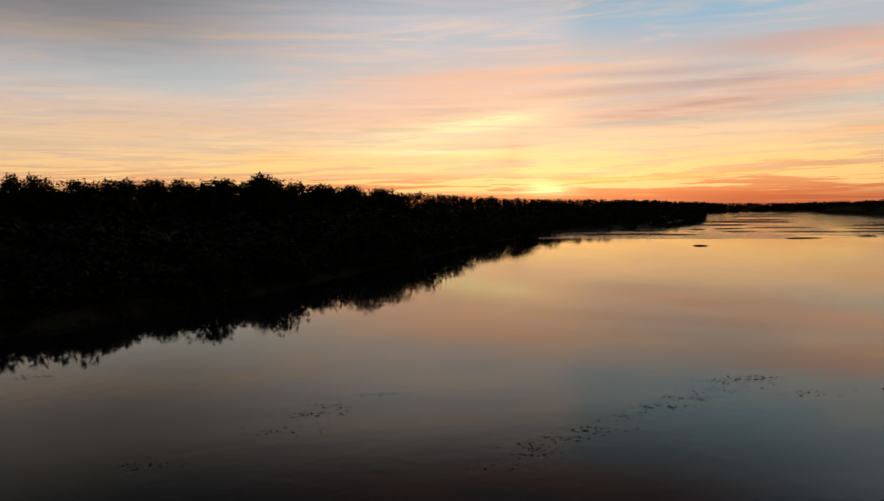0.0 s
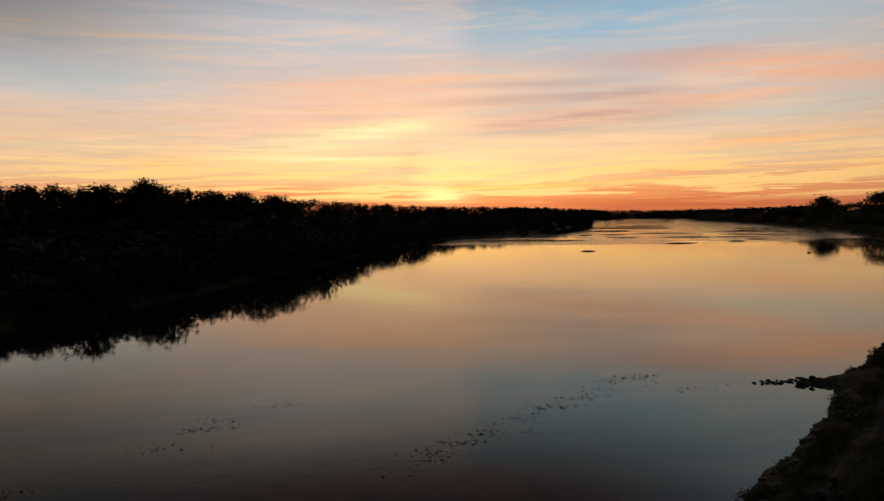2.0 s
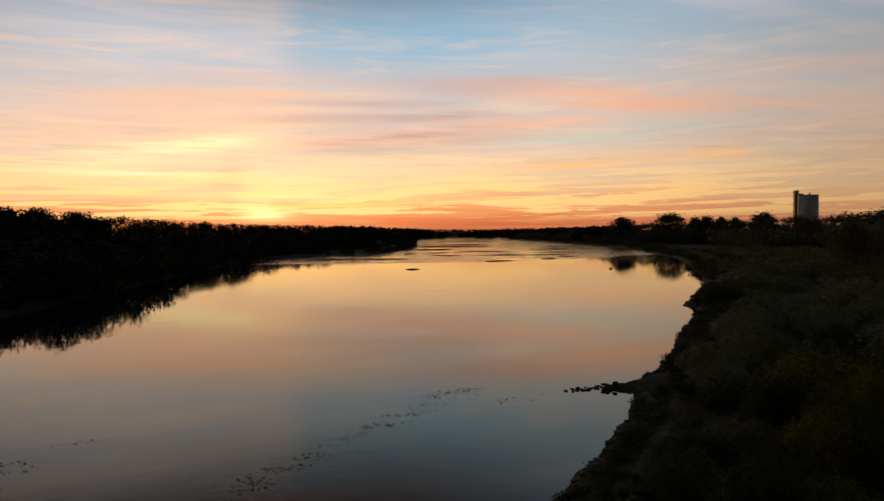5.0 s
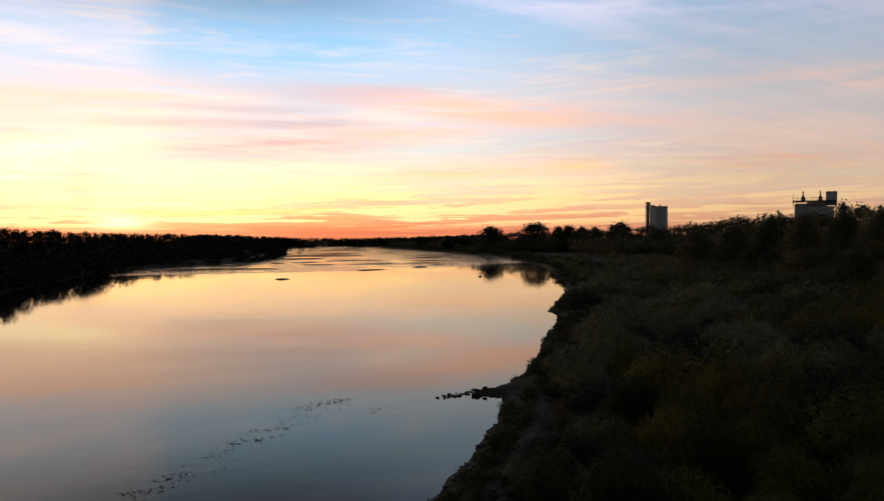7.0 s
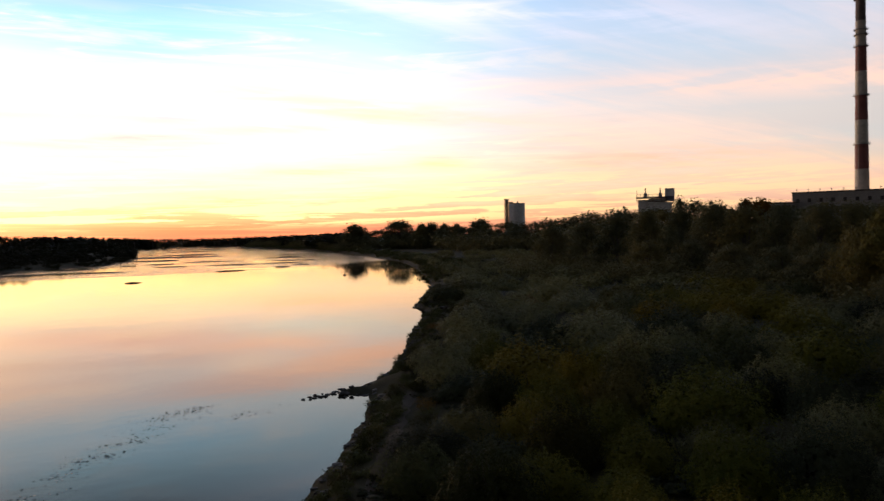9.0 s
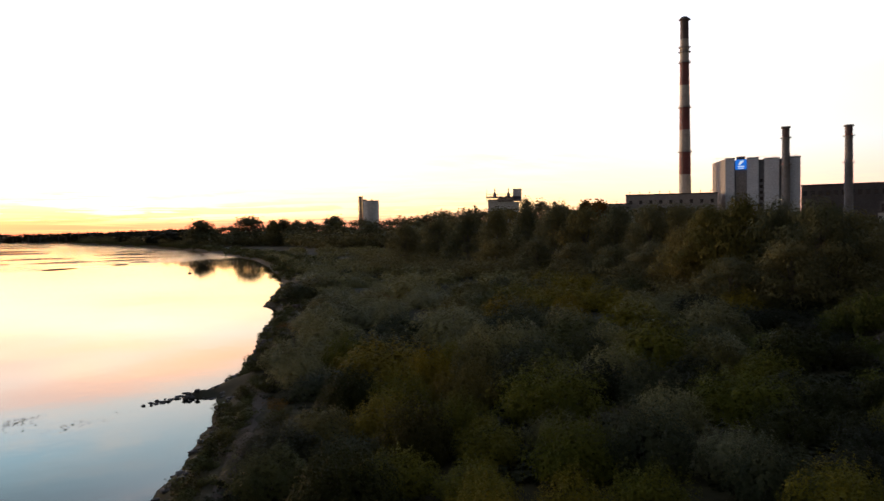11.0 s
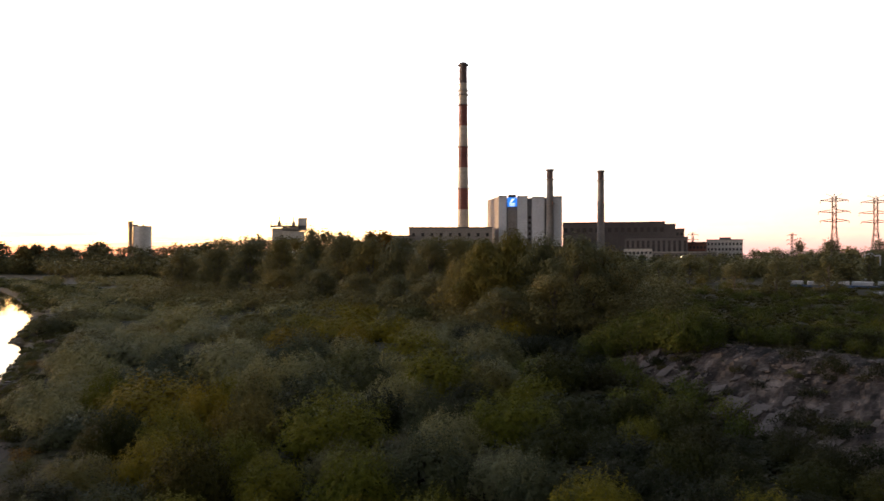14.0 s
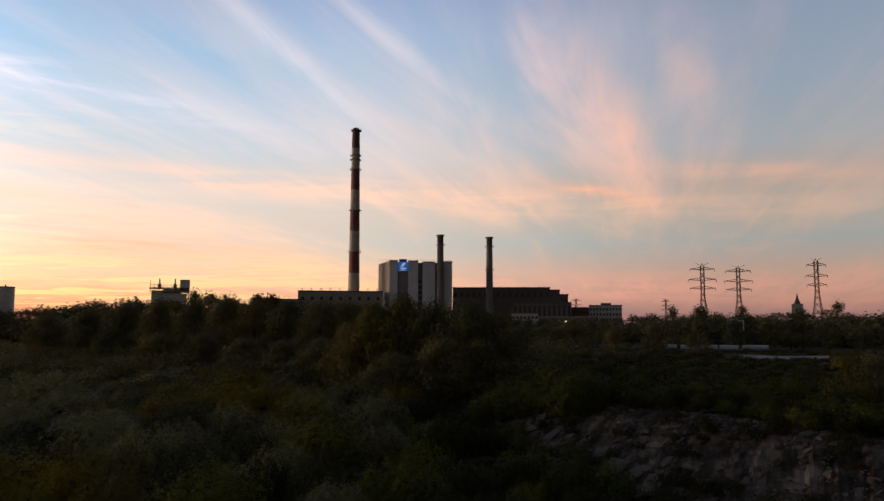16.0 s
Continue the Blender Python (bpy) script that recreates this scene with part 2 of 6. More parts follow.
deep = wmath("SUBTRACT", 1.0, wmath("MULTIPLY", wmath("MULTIPLY", band_up, 0.82), wmath("SUBTRACT", 1.0, wstep(head, 16.0, 44.0))))
far_left = wmath("MULTIPLY", wmath("SUBTRACT", 1.0, wstep(head, -26.0, 0.0)), wmath("MULTIPLY", wstep(elev, 7.0, 15.0), wmath("SUBTRACT", 1.0, wstep(elev, 26.0, 42.0))))
deep = wmath("MULTIPLY", deep, wmath("SUBTRACT", 1.0, wmath("MULTIPLY", far_left, 0.62)))
put(WT, cirrus.inputs[1], wmath("MULTIPLY", wmath("MULTIPLY", dusk.outputs[0], east), deep))
nishita = wn("ShaderNodeTexSky")
nishita.sky_type, nishita.sun_disc = "NISHITA", False
nishita.sun_elevation, nishita.sun_rotation = radians(SUN_EL), radians(SUN_HEADING)
air = wn("ShaderNodeBackground")
put(WT, air.inputs[0], nishita.outputs[0])
air.inputs[1].default_value = 0.01
both = wn("ShaderNodeAddShader")
WT.links.new(cirrus.outputs[0], both.inputs[0])
WT.links.new(air.outputs[0], both.inputs[1])
WT.links.new(both.outputs[0], wn("ShaderNodeOutputWorld").inputs[0])

sun_data = bpy.data.lights.new("sun", "SUN")
sun_data.energy, sun_data.angle, sun_data.color = 0.5, radians(1.4), (1.0, 0.62, 0.32)
sun = new("sun", sun_data)
sun_dir = Vector((math.sin(radians(SUN_HEADING)), math.cos(radians(SUN_HEADING)), math.tan(radians(1.3))))
sun.matrix_basis = look(sun_dir * 400, (0, 0, 0))

# ---- materials ----
def material(name):
    m = bpy.data.materials.new(name)
    m.use_nodes = True
    t = m.node_tree
    return m, t, t.nodes["Principled BSDF"]


def node(t, kind, ins=None):
    n = t.nodes.new(kind)
    for k, v in (ins or {}).items():
        put(t, n.inputs[k], v)
    return n


def spots(t, scale, detail=5.0, rough=0.6, coord="Object"):
    c = node(t, "ShaderNodeTexCoord")
    return node(t, "ShaderNodeTexNoise", {"Vector": c.outputs[coord], "Scale": scale, "Detail": detail, "Roughness": rough}).outputs[0]


def ramp(t, x, stops):
    n = node(t, "ShaderNodeValToRGB", {0: x})
    els = n.color_ramp.elements
    while len(els) < len(stops):
        els.new(0.5)
    for e, (p, c) in zip(els, stops):
        e.position, e.color = p, (*c, 1)
    return n.outputs[0]


def blend(t, f, a, b, mode="MIX"):
    n = node(t, "ShaderNodeMix")
    n.data_type, n.blend_type = "RGBA", mode
    put(t, n.inputs[0], f)
    for s, v in ((n.inputs[6], a), (n.inputs[7], b)):
        put(t, s, v if isinstance(v, bpy.types.NodeSocket) else (*v, 1))
    return n.outputs[2]


def leaf_material(name, stops, seed=0.0):
    """Foliage: the bush's own colour by Object Info's Random, each leaf a little off it, some light through the blade."""
    m, t, p = material(name)
    info = node(t, "ShaderNodeObjectInfo")
    geo = node(t, "ShaderNodeNewGeometry")
    own = ramp(t, info.outputs["Random"], stops)
    leaf = ramp(t, geo.outputs["Random Per Island"], [(0.0, (0.8, 0.77, 0.74)), (0.6, (0.88, 0.85, 0.8)), (1.0, (0.96, 0.92, 0.85))])
    patch = ramp(t, spots(t, 0.4, 3.0), [(0.3, (0.72, 0.78, 0.8)), (0.7, (1.25, 1.18, 0.95))])
    col = blend(t, 1.0, blend(t, 1.0, own, leaf, "MULTIPLY"), patch, "MULTIPLY")
    put(t, p.inputs["Base Color"], col)
    p.inputs["Roughness"].default_value = 0.62
    p.inputs["Specular IOR Level"].default_value = 0.04
    tr = node(t, "ShaderNodeBsdfTranslucent", {"Color": col})
    mx = node(t, "ShaderNodeMixShader", {0: 0.15, 1: p.outputs[0], 2: tr.outputs[0]})
    t.links.new(mx.outputs[0], t.nodes["Material Output"].inputs[0])
    return m


def surface(name, stops, scale=1.0, rough=0.85, bump=0.0, bscale=None, metal=0.0, fine=None, spec=0.5):
    m, t, p = material(name)
    a = spots(t, scale)
    col = ramp(t, a, stops)
    if fine:
        col = blend(t, 1.0, col, ramp(t, spots(t, fine, 3.0), [(0.3, (0.78, 0.78, 0.78)), (0.7, (1.2, 1.2, 1.2))]), "MULTIPLY")
    put(t, p.inputs["Base Color"], col)
    p.inputs["Roughness"].default_value, p.inputs["Metallic"].default_value = rough, metal
    p.inputs["Specular IOR Level"].default_value = spec
    if bump:
        b = node(t, "ShaderNodeBump", {"Height": spots(t, bscale or scale * 4), "Strength": bump, "Distance": 0.05})
        put(t, p.inputs["Normal"], b.outputs[0])
    return m


def glowing(name, colour, strength):
    m, t, p = material(name)
    put(t, p.inputs["Base Color"], (*colour, 1))
    put(t, p.inputs["Emission Color"], (*colour, 1))
    p.inputs["Emission Strength"].default_value = strength
    return m


M_willow = leaf_material("willow_leaf", [(0.0, (0.072, 0.081, 0.031)), (0.35, (0.091, 0.098, 0.037)), (0.6, (0.109, 0.108, 0.050)), (0.8, (0.123, 0.112, 0.037)), (0.92, (0.154, 0.122, 0.030)), (1.0, (0.164, 0.099, 0.030))])
M_silver = leaf_material("silver_willow_leaf", [(0.0, (0.045, 0.056, 0.030)), (0.5, (0.059, 0.071, 0.040)), (1.0, (0.065, 0.068, 0.028))])
# willow leaf lightened: haze over the river side is put into the colour
M_hazed_willow = leaf_material("hazed_willow_leaf", [(0.0, (0.158, 0.166, 0.095)), (0.5, (0.202, 0.203, 0.110)), (0.85, (0.226, 0.216, 0.10)), (1.0, (0.231, 0.207, 0.08))])
M_gold = leaf_material("goldenrod_leaf", [(0.0, (0.094, 0.106, 0.014)), (0.35, (0.124, 0.122, 0.014)), (0.65, (0.158, 0.139, 0.014)), (0.92, (0.186, 0.142, 0.014)), (1.0, (0.204, 0.132, 0.014))])
# next two leaves darkened: light fading towards the east is put into their colour
M_green = leaf_material("green_weed_leaf", [(0.0, (0.028, 0.034, 0.009)), (0.6, (0.038, 0.043, 0.011)), (1.0, (0.056, 0.052, 0.013))])
M_shade = leaf_material("shaded_weed_leaf", [(0.0, (0.017, 0.022, 0.011)), (0.6, (0.024, 0.028, 0.012)), (1.0, (0.033, 0.034, 0.013))])
M_fresh = leaf_material("meadow_shrub_leaf", [(0.0, (0.056, 0.075, 0.018)), (1.0, (0.085, 0.096, 0.021))])
M_oldwillow = leaf_material("old_willow_leaf", [(0.0, (0.092, 0.094, 0.030)), (1.0, (0.124, 0.116, 0.034))])
# lightened leaf: haze before the belts and willows is put into its colour
M_poplar = leaf_material("poplar_leaf", [(0.0, (0.095, 0.106, 0.060)), (0.45, (0.118, 0.122, 0.070)), (0.8, (0.144, 0.139, 0.071)), (1.0, (0.166, 0.148, 0.060))])
# near-black: the unlit face of the trees against the sunset is in this colour
M_wood_far = leaf_material("backlit_forest_leaf", [(0.0, (0.019, 0.021, 0.011)), (1.0, (0.027, 0.028, 0.013))])
M_autumn = leaf_material("autumn_leaf", [(0.0, (0.16, 0.08, 0.018)), (1.0, (0.2, 0.11, 0.022))])
M_bark = surface("bark", [(0.3, (0.05, 0.042, 0.035)), (0.7, (0.11, 0.095, 0.08))], 3.0, 0.9, 0.4)
M_rubble = surface("concrete_rubble", [(0.25, (0.041, 0.034, 0.028)), (0.5, (0.076, 0.063, 0.055)), (0.75, (0.136, 0.116, 0.101))], 0.35, 0.9, 0.5, 3.0, fine=6.0, spec=0.1)


def slope_material():
    m, t, p = material("bare_slope_earth")
    c = node(t, "ShaderNodeTexCoord")
    along_layers = node(t, "ShaderNodeMapping", {"Vector": c.outputs["Object"], "Rotation": (0, 0, 0.379)})
    lay = node(t, "ShaderNodeMapping", {"Vector": along_layers.outputs[0], "Scale": (0.08, 0.5, 0.5)})
    streak = node(t, "ShaderNodeTexNoise", {"Vector": lay.outputs[0], "Scale": 1.0, "Detail": 6.0, "Roughness": 0.65}).outputs[0]
    col = ramp(t, streak, [(0.42, (0.016, 0.013, 0.01)), (0.5, (0.038, 0.03, 0.025)), (0.57, (0.1, 0.083, 0.071)), (0.7, (0.155, 0.13, 0.113))])
    col = blend(t, 1.0, col, ramp(t, spots(t, 0.12, 3.0), [(0.4, (0.4, 0.37, 0.33)), (0.6, (1.3, 1.22, 1.15))]), "MULTIPLY")
    col = blend(t, 1.0, col, ramp(t, spots(t, 2.2, 4.0), [(0.3, (0.7, 0.7, 0.7)), (0.7, (1.25, 1.25, 1.25))]), "MULTIPLY")
    put(t, p.inputs["Base Color"], col)
    p.inputs["Roughness"].default_value, p.inputs["Specular IOR Level"].default_value = 0.95, 0.1
    put(t, p.inputs["Normal"], node(t, "ShaderNodeBump", {"Height": spots(t, 1.6), "Strength": 0.6, "Distance": 0.12}).outputs[0])
    return m


M_dirt = slope_material()
M_stone = surface("wet_stone", [(0.3, (0.04, 0.036, 0.033)), (0.7, (0.10, 0.092, 0.085))], 1.5, 0.7, 0.4, 5.0, spec=0.2)
M_sand = surface("sandbar_sand", [(0.3, (0.022, 0.02, 0.018)), (0.7, (0.045, 0.04, 0.035))], 0.05, 0.95, spec=0.03)
M_path = surface("trodden_path", [(0.3, (0.045, 0.037, 0.028)), (0.7, (0.085, 0.07, 0.054))], 0.8, 0.95, 0.3, spec=0.05)


def ground_material():
    m, t, p = material("floodplain_ground")
    a, b = spots(t, 0.03), spots(t, 0.45)
    base = ramp(t, a, [(0.3, (0.020, 0.020, 0.009)), (0.5, (0.030, 0.028, 0.012)), (0.7, (0.042, 0.034, 0.016))])
    col = blend(t, 1.0, base, ramp(t, b, [(0.3, (0.65, 0.65, 0.65)), (0.7, (1.35, 1.3, 1.2))]), "MULTIPLY")
    put(t, p.inputs["Base Color"], col)
    p.inputs["Roughness"].default_value = 0.95
    p.inputs["Specular IOR Level"].default_value = 0.1
    bp = node(t, "ShaderNodeBump", {"Height": b, "Strength": 0.6, "Distance": 0.3})
    put(t, p.inputs["Normal"], bp.outputs[0])
    return m


def water_material():
    m, t, p = material("river_water")
    c = node(t, "ShaderNodeTexCoord")
    murk = node(t, "ShaderNodeTexNoise", {"Vector": c.outputs["Object"], "Scale": 0.02, "Detail": 3.0}).outputs[0]
    put(t, p.inputs["Base Color"], ramp(t, murk, [(0.3, (0.004, 0.006, 0.006)), (0.7, (0.009, 0.011, 0.010))]))
    p.inputs["Specular IOR Level"].default_value = 0.0
    p.inputs["Roughness"].default_value = 0.6
    wrinkle = node(t, "ShaderNodeTexNoise", {"Vector": c.outputs["Object"], "Scale": 0.6, "Detail": 3.0, "Distortion": 0.4}).outputs[0]
    swell = node(t, "ShaderNodeTexNoise", {"Vector": c.outputs["Object"], "Scale": 0.07, "Detail": 2.0}).outputs[0]
    # where the current ripples: patches of rougher water
    calm = node(t, "ShaderNodeTexNoise", {"Vector": c.outputs["Object"], "Scale": 0.012, "Detail": 4.0}).outputs[0]
    gloss = node(t, "ShaderNodeBsdfGlossy", {"Color": (1.0, 0.91, 0.77, 1.0)})
    put(t, gloss.inputs["Roughness"], node(t, "ShaderNodeMapRange", {0: calm, 1: 0.35, 2: 0.7, 3: 0.025, 4: 0.07}).outputs[0])
    sep = node(t, "ShaderNodeSeparateXYZ", {0: c.outputs["Object"]})
    # the shoal begins along a sharp line across the river
    def calc(op, a, b):
        n = node(t, "ShaderNodeMath", {0: a, 1: b})
        n.operation = op
        return n.outputs[0]
    bow = calc("ADD", calc("MULTIPLY", calc("MAXIMUM", calc("SUBTRACT", 170.0, sep.outputs[0]), 0.0), 0.3), calc("MULTIPLY", calc("MAXIMUM", calc("SUBTRACT", sep.outputs[0], 215.0), 0.0), 0.3))
    ragged_y = calc("ADD", calc("SUBTRACT", sep.outputs[1], bow), calc("MULTIPLY", murk, 14.0))
    shoal = node(t, "ShaderNodeMapRange", {0: ragged_y, 1: 360.0, 2: 363.0, 3: 0.0, 4: 1.0}).outputs[0]
    streaks = node(t, "ShaderNodeTexNoise", {"Vector": node(t, "ShaderNodeMapping", {"Vector": c.outputs["Object"], "Scale": (0.016, 0.03, 1.0), "Rotation": (0, 0, 0.35)}).outputs[0], "Scale": 1.0, "Detail": 5.0, "Roughness": 0.65}).outputs[0]
    rapid = node(t, "ShaderNodeMath", {0: shoal, 1: node(t, "ShaderNodeMapRange", {0: streaks, 1: 0.43, 2: 0.5, 3: 0.06, 4: 1.0}).outputs[0]})
    rapid.operation = "MULTIPLY"
    chop = node(t, "ShaderNodeTexNoise", {"Vector": c.outputs["Object"], "Scale": 0.35, "Detail": 4.0}).outputs[0]
    b0 = node(t, "ShaderNodeBump", {"Height": chop, "Strength": rapid.outputs[0], "Distance": 0.3})
    b1 = node(t, "ShaderNodeBump", {"Height": swell, "Strength": 0.10, "Distance": 0.25, "Normal": b0.outputs[0]})
    b2 = node(t, "ShaderNodeBump", {"Height": wrinkle, "Strength": 0.1, "Distance": 0.06, "Normal": b1.outputs[0]})
    # mirror over a dark body, by Fresnel; its tint puts sunset warmth into reflections
    put(t, gloss.inputs["Normal"], b2.outputs[0])
    fresnel = node(t, "ShaderNodeFresnel", {"IOR": 1.4, "Normal": b2.outputs[0]})
    mix = node(t, "ShaderNodeMixShader", {0: fresnel.outputs[0], 1: p.outputs[0], 2: gloss.outputs[0]})
    t.links.new(mix.outputs[0], t.nodes["Material Output"].inputs[0])
    return m


M_ground, M_water = ground_material(), water_material()

# ---- building helpers ----
CAM_Z = 18.0


def at(heading, dist):
    """Ground place at a heading (clockwise from the first view) and distance from the camera."""
    return dist * math.sin(radians(heading)), dist * math.cos(radians(heading))


def height_at(dist, el):
    return CAM_Z + dist * math.tan(radians(el))


def mesh(name, verts, faces, mat):
    me = bpy.data.meshes.new(name)
    me.from_pydata([tuple(v) for v in verts], [], [tuple(f) for f in faces])
    me.materials.append(mat)
    return me


def quads(name, verts, mat, per=4):
    """A mesh of loose four-cornered leaves from an array (n, 4, 3)."""
    n = len(verts)
    me = bpy.data.meshes.new(name)
    me.vertices.add(n * 4)
    me.vertices.foreach_set("co", np.ascontiguousarray(verts, dtype=np.float32).ravel())
    me.loops.add(n * 4)
    me.loops.foreach_set("vertex_index", np.arange(n * 4, dtype=np.int32))
    me.polygons.add(n)
    me.polygons.foreach_set("loop_start", np.arange(0, n * 4, 4, dtype=np.int32))
    me.update(calc_edges=True)
    me.materials.append(mat)
    return me


def part(name, bm, mat, parent, label=""):
    me = bpy.data.meshes.new(name)
    bm.to_mesh(me)
    bm.free()
    me.materials.append(mat)
    ob = new(name, me)
    ob.parent = parent
    return tagged(ob, label)


def piece(name, me, parent, label="", m=None):
    ob = new(name, me)
    ob.parent = parent
    if m is not None:
        ob.matrix_basis = m
    return tagged(ob, label)


def thing(name, label, category, m=None, group=""):
    ob = new(name)
    ob.empty_display_size = 0.5
    if m is not None:
        ob.matrix_basis = m
    return tagged(ob, label, category, group)


def box(bm, x0, x1, y0, y1, z0, z1, bevel=0.0):
    r = bmesh.ops.create_cube(bm, size=1.0, matrix=Matrix.Translation(((x0 + x1) / 2, (y0 + y1) / 2, (z0 + z1) / 2)) @ Matrix.Diagonal((x1 - x0, y1 - y0, z1 - z0, 1)))
    if bevel:
        es = list({e for v in r["verts"] for e in v.link_edges})
        bmesh.ops.bevel(bm, geom=es, offset=bevel, segments=1, affect="EDGES")
    return r


def tube(bm, pts, radii, sides=6, cap=True):
    """A tapered tube along points."""
    rings = []
    for i, (p, r) in enumerate(zip(pts, radii)):
        p = Vector(p)
        d = (Vector(pts[min(i + 1, len(pts) - 1)]) - Vector(pts[max(i - 1, 0)])).normalized()
        u = d.orthogonal().normalized() if abs(d.z) < 0.95 else Vector((1, 0, 0))
        u = (u - d * u.dot(d)).normalized()
        w = d.cross(u)
        rings.append([bm.verts.new(p + (u * math.cos(a) + w * math.sin(a)) * r) for a in (2 * math.pi * k / sides for k in range(sides))])
    for a, b in zip(rings, rings[1:]):
        for k in range(sides):
            bm.faces.new((a[k], a[(k + 1) % sides], b[(k + 1) % sides], b[k]))
    if cap:
        bm.faces.new(rings[0][::-1])
        bm.faces.new(rings[-1])
    return rings


def graft(bm, rings, stem):
    """Grow a branch out of its stem: one small web of bark joins the two."""
    p = rings[0][0].co
    v = min((v for ring in stem for v in ring), key=lambda v: (v.co - p).length)
    if v is not rings[0][0]:
        bm.faces.new((v, rings[0][0], rings[0][1]))


# ---- river and land ----
LEFT_BANK = [(-420, -900), (-190, -200), (-106, 16), (-68, 92), (-41, 140), (-20, 203), (10, 300), (40, 390), (66, 462), (100, 492), (168, 522), (215, 600), (262, 700), (303, 808), (380, 1010), (480, 1270), (520, 1400)]
RIGHT_BANK = [(690, 1560), (742, 1480), (735, 1380), (680, 1270), (600, 1105), (545, 900), (500, 755), (430, 590), (369, 472), (295, 342), (250, 282), (217, 240), (192, 208), (168, 181.5), (150, 163), (134, 149), (123, 137.5), (114.5, 130.5),
              (115, 126), (106, 117), (94, 105.5), (82.5, 94.8), (73, 85), (66, 78.5), (60, 72.6), (55.5, 69.6), (51, 67.5), (46.8, 67.2), (46.2, 66.3), (49.5, 64.2), (47.5, 61.3), (43, 56.6), (39.5, 53), (34, 48), (29.8, 44.6), (25, 40.5), (17, 31), (8, 18), (-4, -5), (-60, -130), (-240, -900)]
RIVER = np.array(LEFT_BANK + RIGHT_BANK, float)


def river_depth(x, y):
    """Signed distance to the waterline, positive on land."""
    x, y = np.atleast_1d(np.asarray(x, float)), np.atleast_1d(np.asarray(y, float))
    best, inside = np.full(x.shape, 1e9), np.zeros(x.shape, bool)
    a = RIVER
    b = np.roll(RIVER, -1, axis=0)
    for (ax, ay), (bx, by) in zip(a, b):
        ex, ey = bx - ax, by - ay
        s = np.clip(((x - ax) * ex + (y - ay) * ey) / (ex * ex + ey * ey), 0, 1)
        best = np.minimum(best, (x - ax - s * ex) ** 2 + (y - ay - s * ey) ** 2)
        if ay != by:
            inside ^= ((ay > y) != (by > y)) & (x < (bx - ax) * (y - ay) / (by - ay) + ax)
    d = np.sqrt(best)
    return np.where(inside, -d, d)


def waves(x, y, scale, seed):
    """Smooth unevenness from a few sines."""
    r = np.random.RandomState(seed)
    out = np.zeros_like(x)
    for k in range(6):
        a, f, p = r.uniform(0, 6.28), scale * r.uniform(0.6, 2.2), r.uniform(0, 6.28)
        out += np.sin((x * math.cos(a) + y * math.sin(a)) * f + p) / 6
    return out


def smooth(v, lo, hi):
    t = np.clip((v - lo) / (hi - lo), 0, 1)
    return t * t * (3 - 2 * t)


# toe and crest of the embankment: heading, distance
TOE = [(0, 95), (84, 95), (86.5, 92), (92.8, 76), (95, 69), (98.3, 61.5), (102, 56), (108, 50), (114, 46), (120, 43), (360, 43)]
CREST = [(0, 104), (84, 104), (88, 102), (93, 101), (99, 98), (104.4, 92.5), (109.4, 83), (113, 80), (120, 74), (360, 74)]


def land(x, y):
    """Height of the ground: river bed, bank, floodplain, and the embankment with rubble east of the camera."""
    x, y = np.atleast_1d(np.asarray(x, float)), np.atleast_1d(np.asarray(y, float))
    d = river_depth(x, y) + 0.7 * waves(x, y, 0.9, 5) + 0.5 * waves(x, y, 2.4, 15)
    z = np.where(d < 0, np.maximum(d * 0.25, -2.0), np.minimum(d * 0.42, 1.7) + smooth(d, 8, 60) * 1.4)
    z = z + np.where(d > 2, smooth(d, 2, 10) * (0.55 * waves(x, y, 0.12, 6) + 0.22 * waves(x, y, 0.5, 7)), 0)
    # embankment: rises from its toe to the meadow, in a broad arc east of the camera
    head, dist = np.degrees(np.arctan2(x, y)) % 360, np.hypot(x, y)
    toe, top = np.interp(head, *zip(*TOE)), np.interp(head, *zip(*CREST))
    z = z + smooth((dist + 1.2 * waves(x, y, 0.3, 9) - toe) / (top - toe), 0, 1.04) * smooth(head, 83, 90) * (1 - smooth(head, 150, 175)) * 3.6
    return z


radii = np.concatenate([np.linspace(4, 26, 12), np.geomspace(28, 480, 130), np.geomspace(500, 4700, 40)])
heads = np.radians(np.concatenate([np.arange(-180, -45, 5.0), np.arange(-45, 24, 0.9), np.arange(24, 118, 0.4), np.arange(118, 180, 5.0)]))
gr, gh = np.meshgrid(radii, heads, indexing="ij")
gx, gy = gr * np.sin(gh), gr * np.cos(gh)
gz = land(gx.ravel(), gy.ravel()).reshape(gx.shape)
gz = np.where(gr > 1700, 3.0, gz)
nr, nh = gx.shape
gv = np.stack([gx.ravel(), gy.ravel(), gz.ravel()], 1)
gi = np.arange(nr * nh).reshape(nr, nh)
gf = np.stack([gi[:-1], np.roll(gi, -1, 1)[:-1], np.roll(gi, -1, 1)[1:], gi[1:]], -1).reshape(-1, 4)
gv = np.vstack([gv, [[0, 0, -2.0]]])
hub = [(nr * nh, gi[0, (k + 1) % nh], gi[0, k]) for k in range(nh)]
gm = mesh("ground", gv, [tuple(int(i) for i in f) for f in gf] + [tuple(int(i) for i in f) for f in hub], M_ground)
gm.polygons.foreach_set("use_smooth", [True] * len(gm.polygons))
gm.validate()
ground = tagged(new("ground", gm), "overgrown river floodplain, dark soil and grass", "ground", kind="structure")

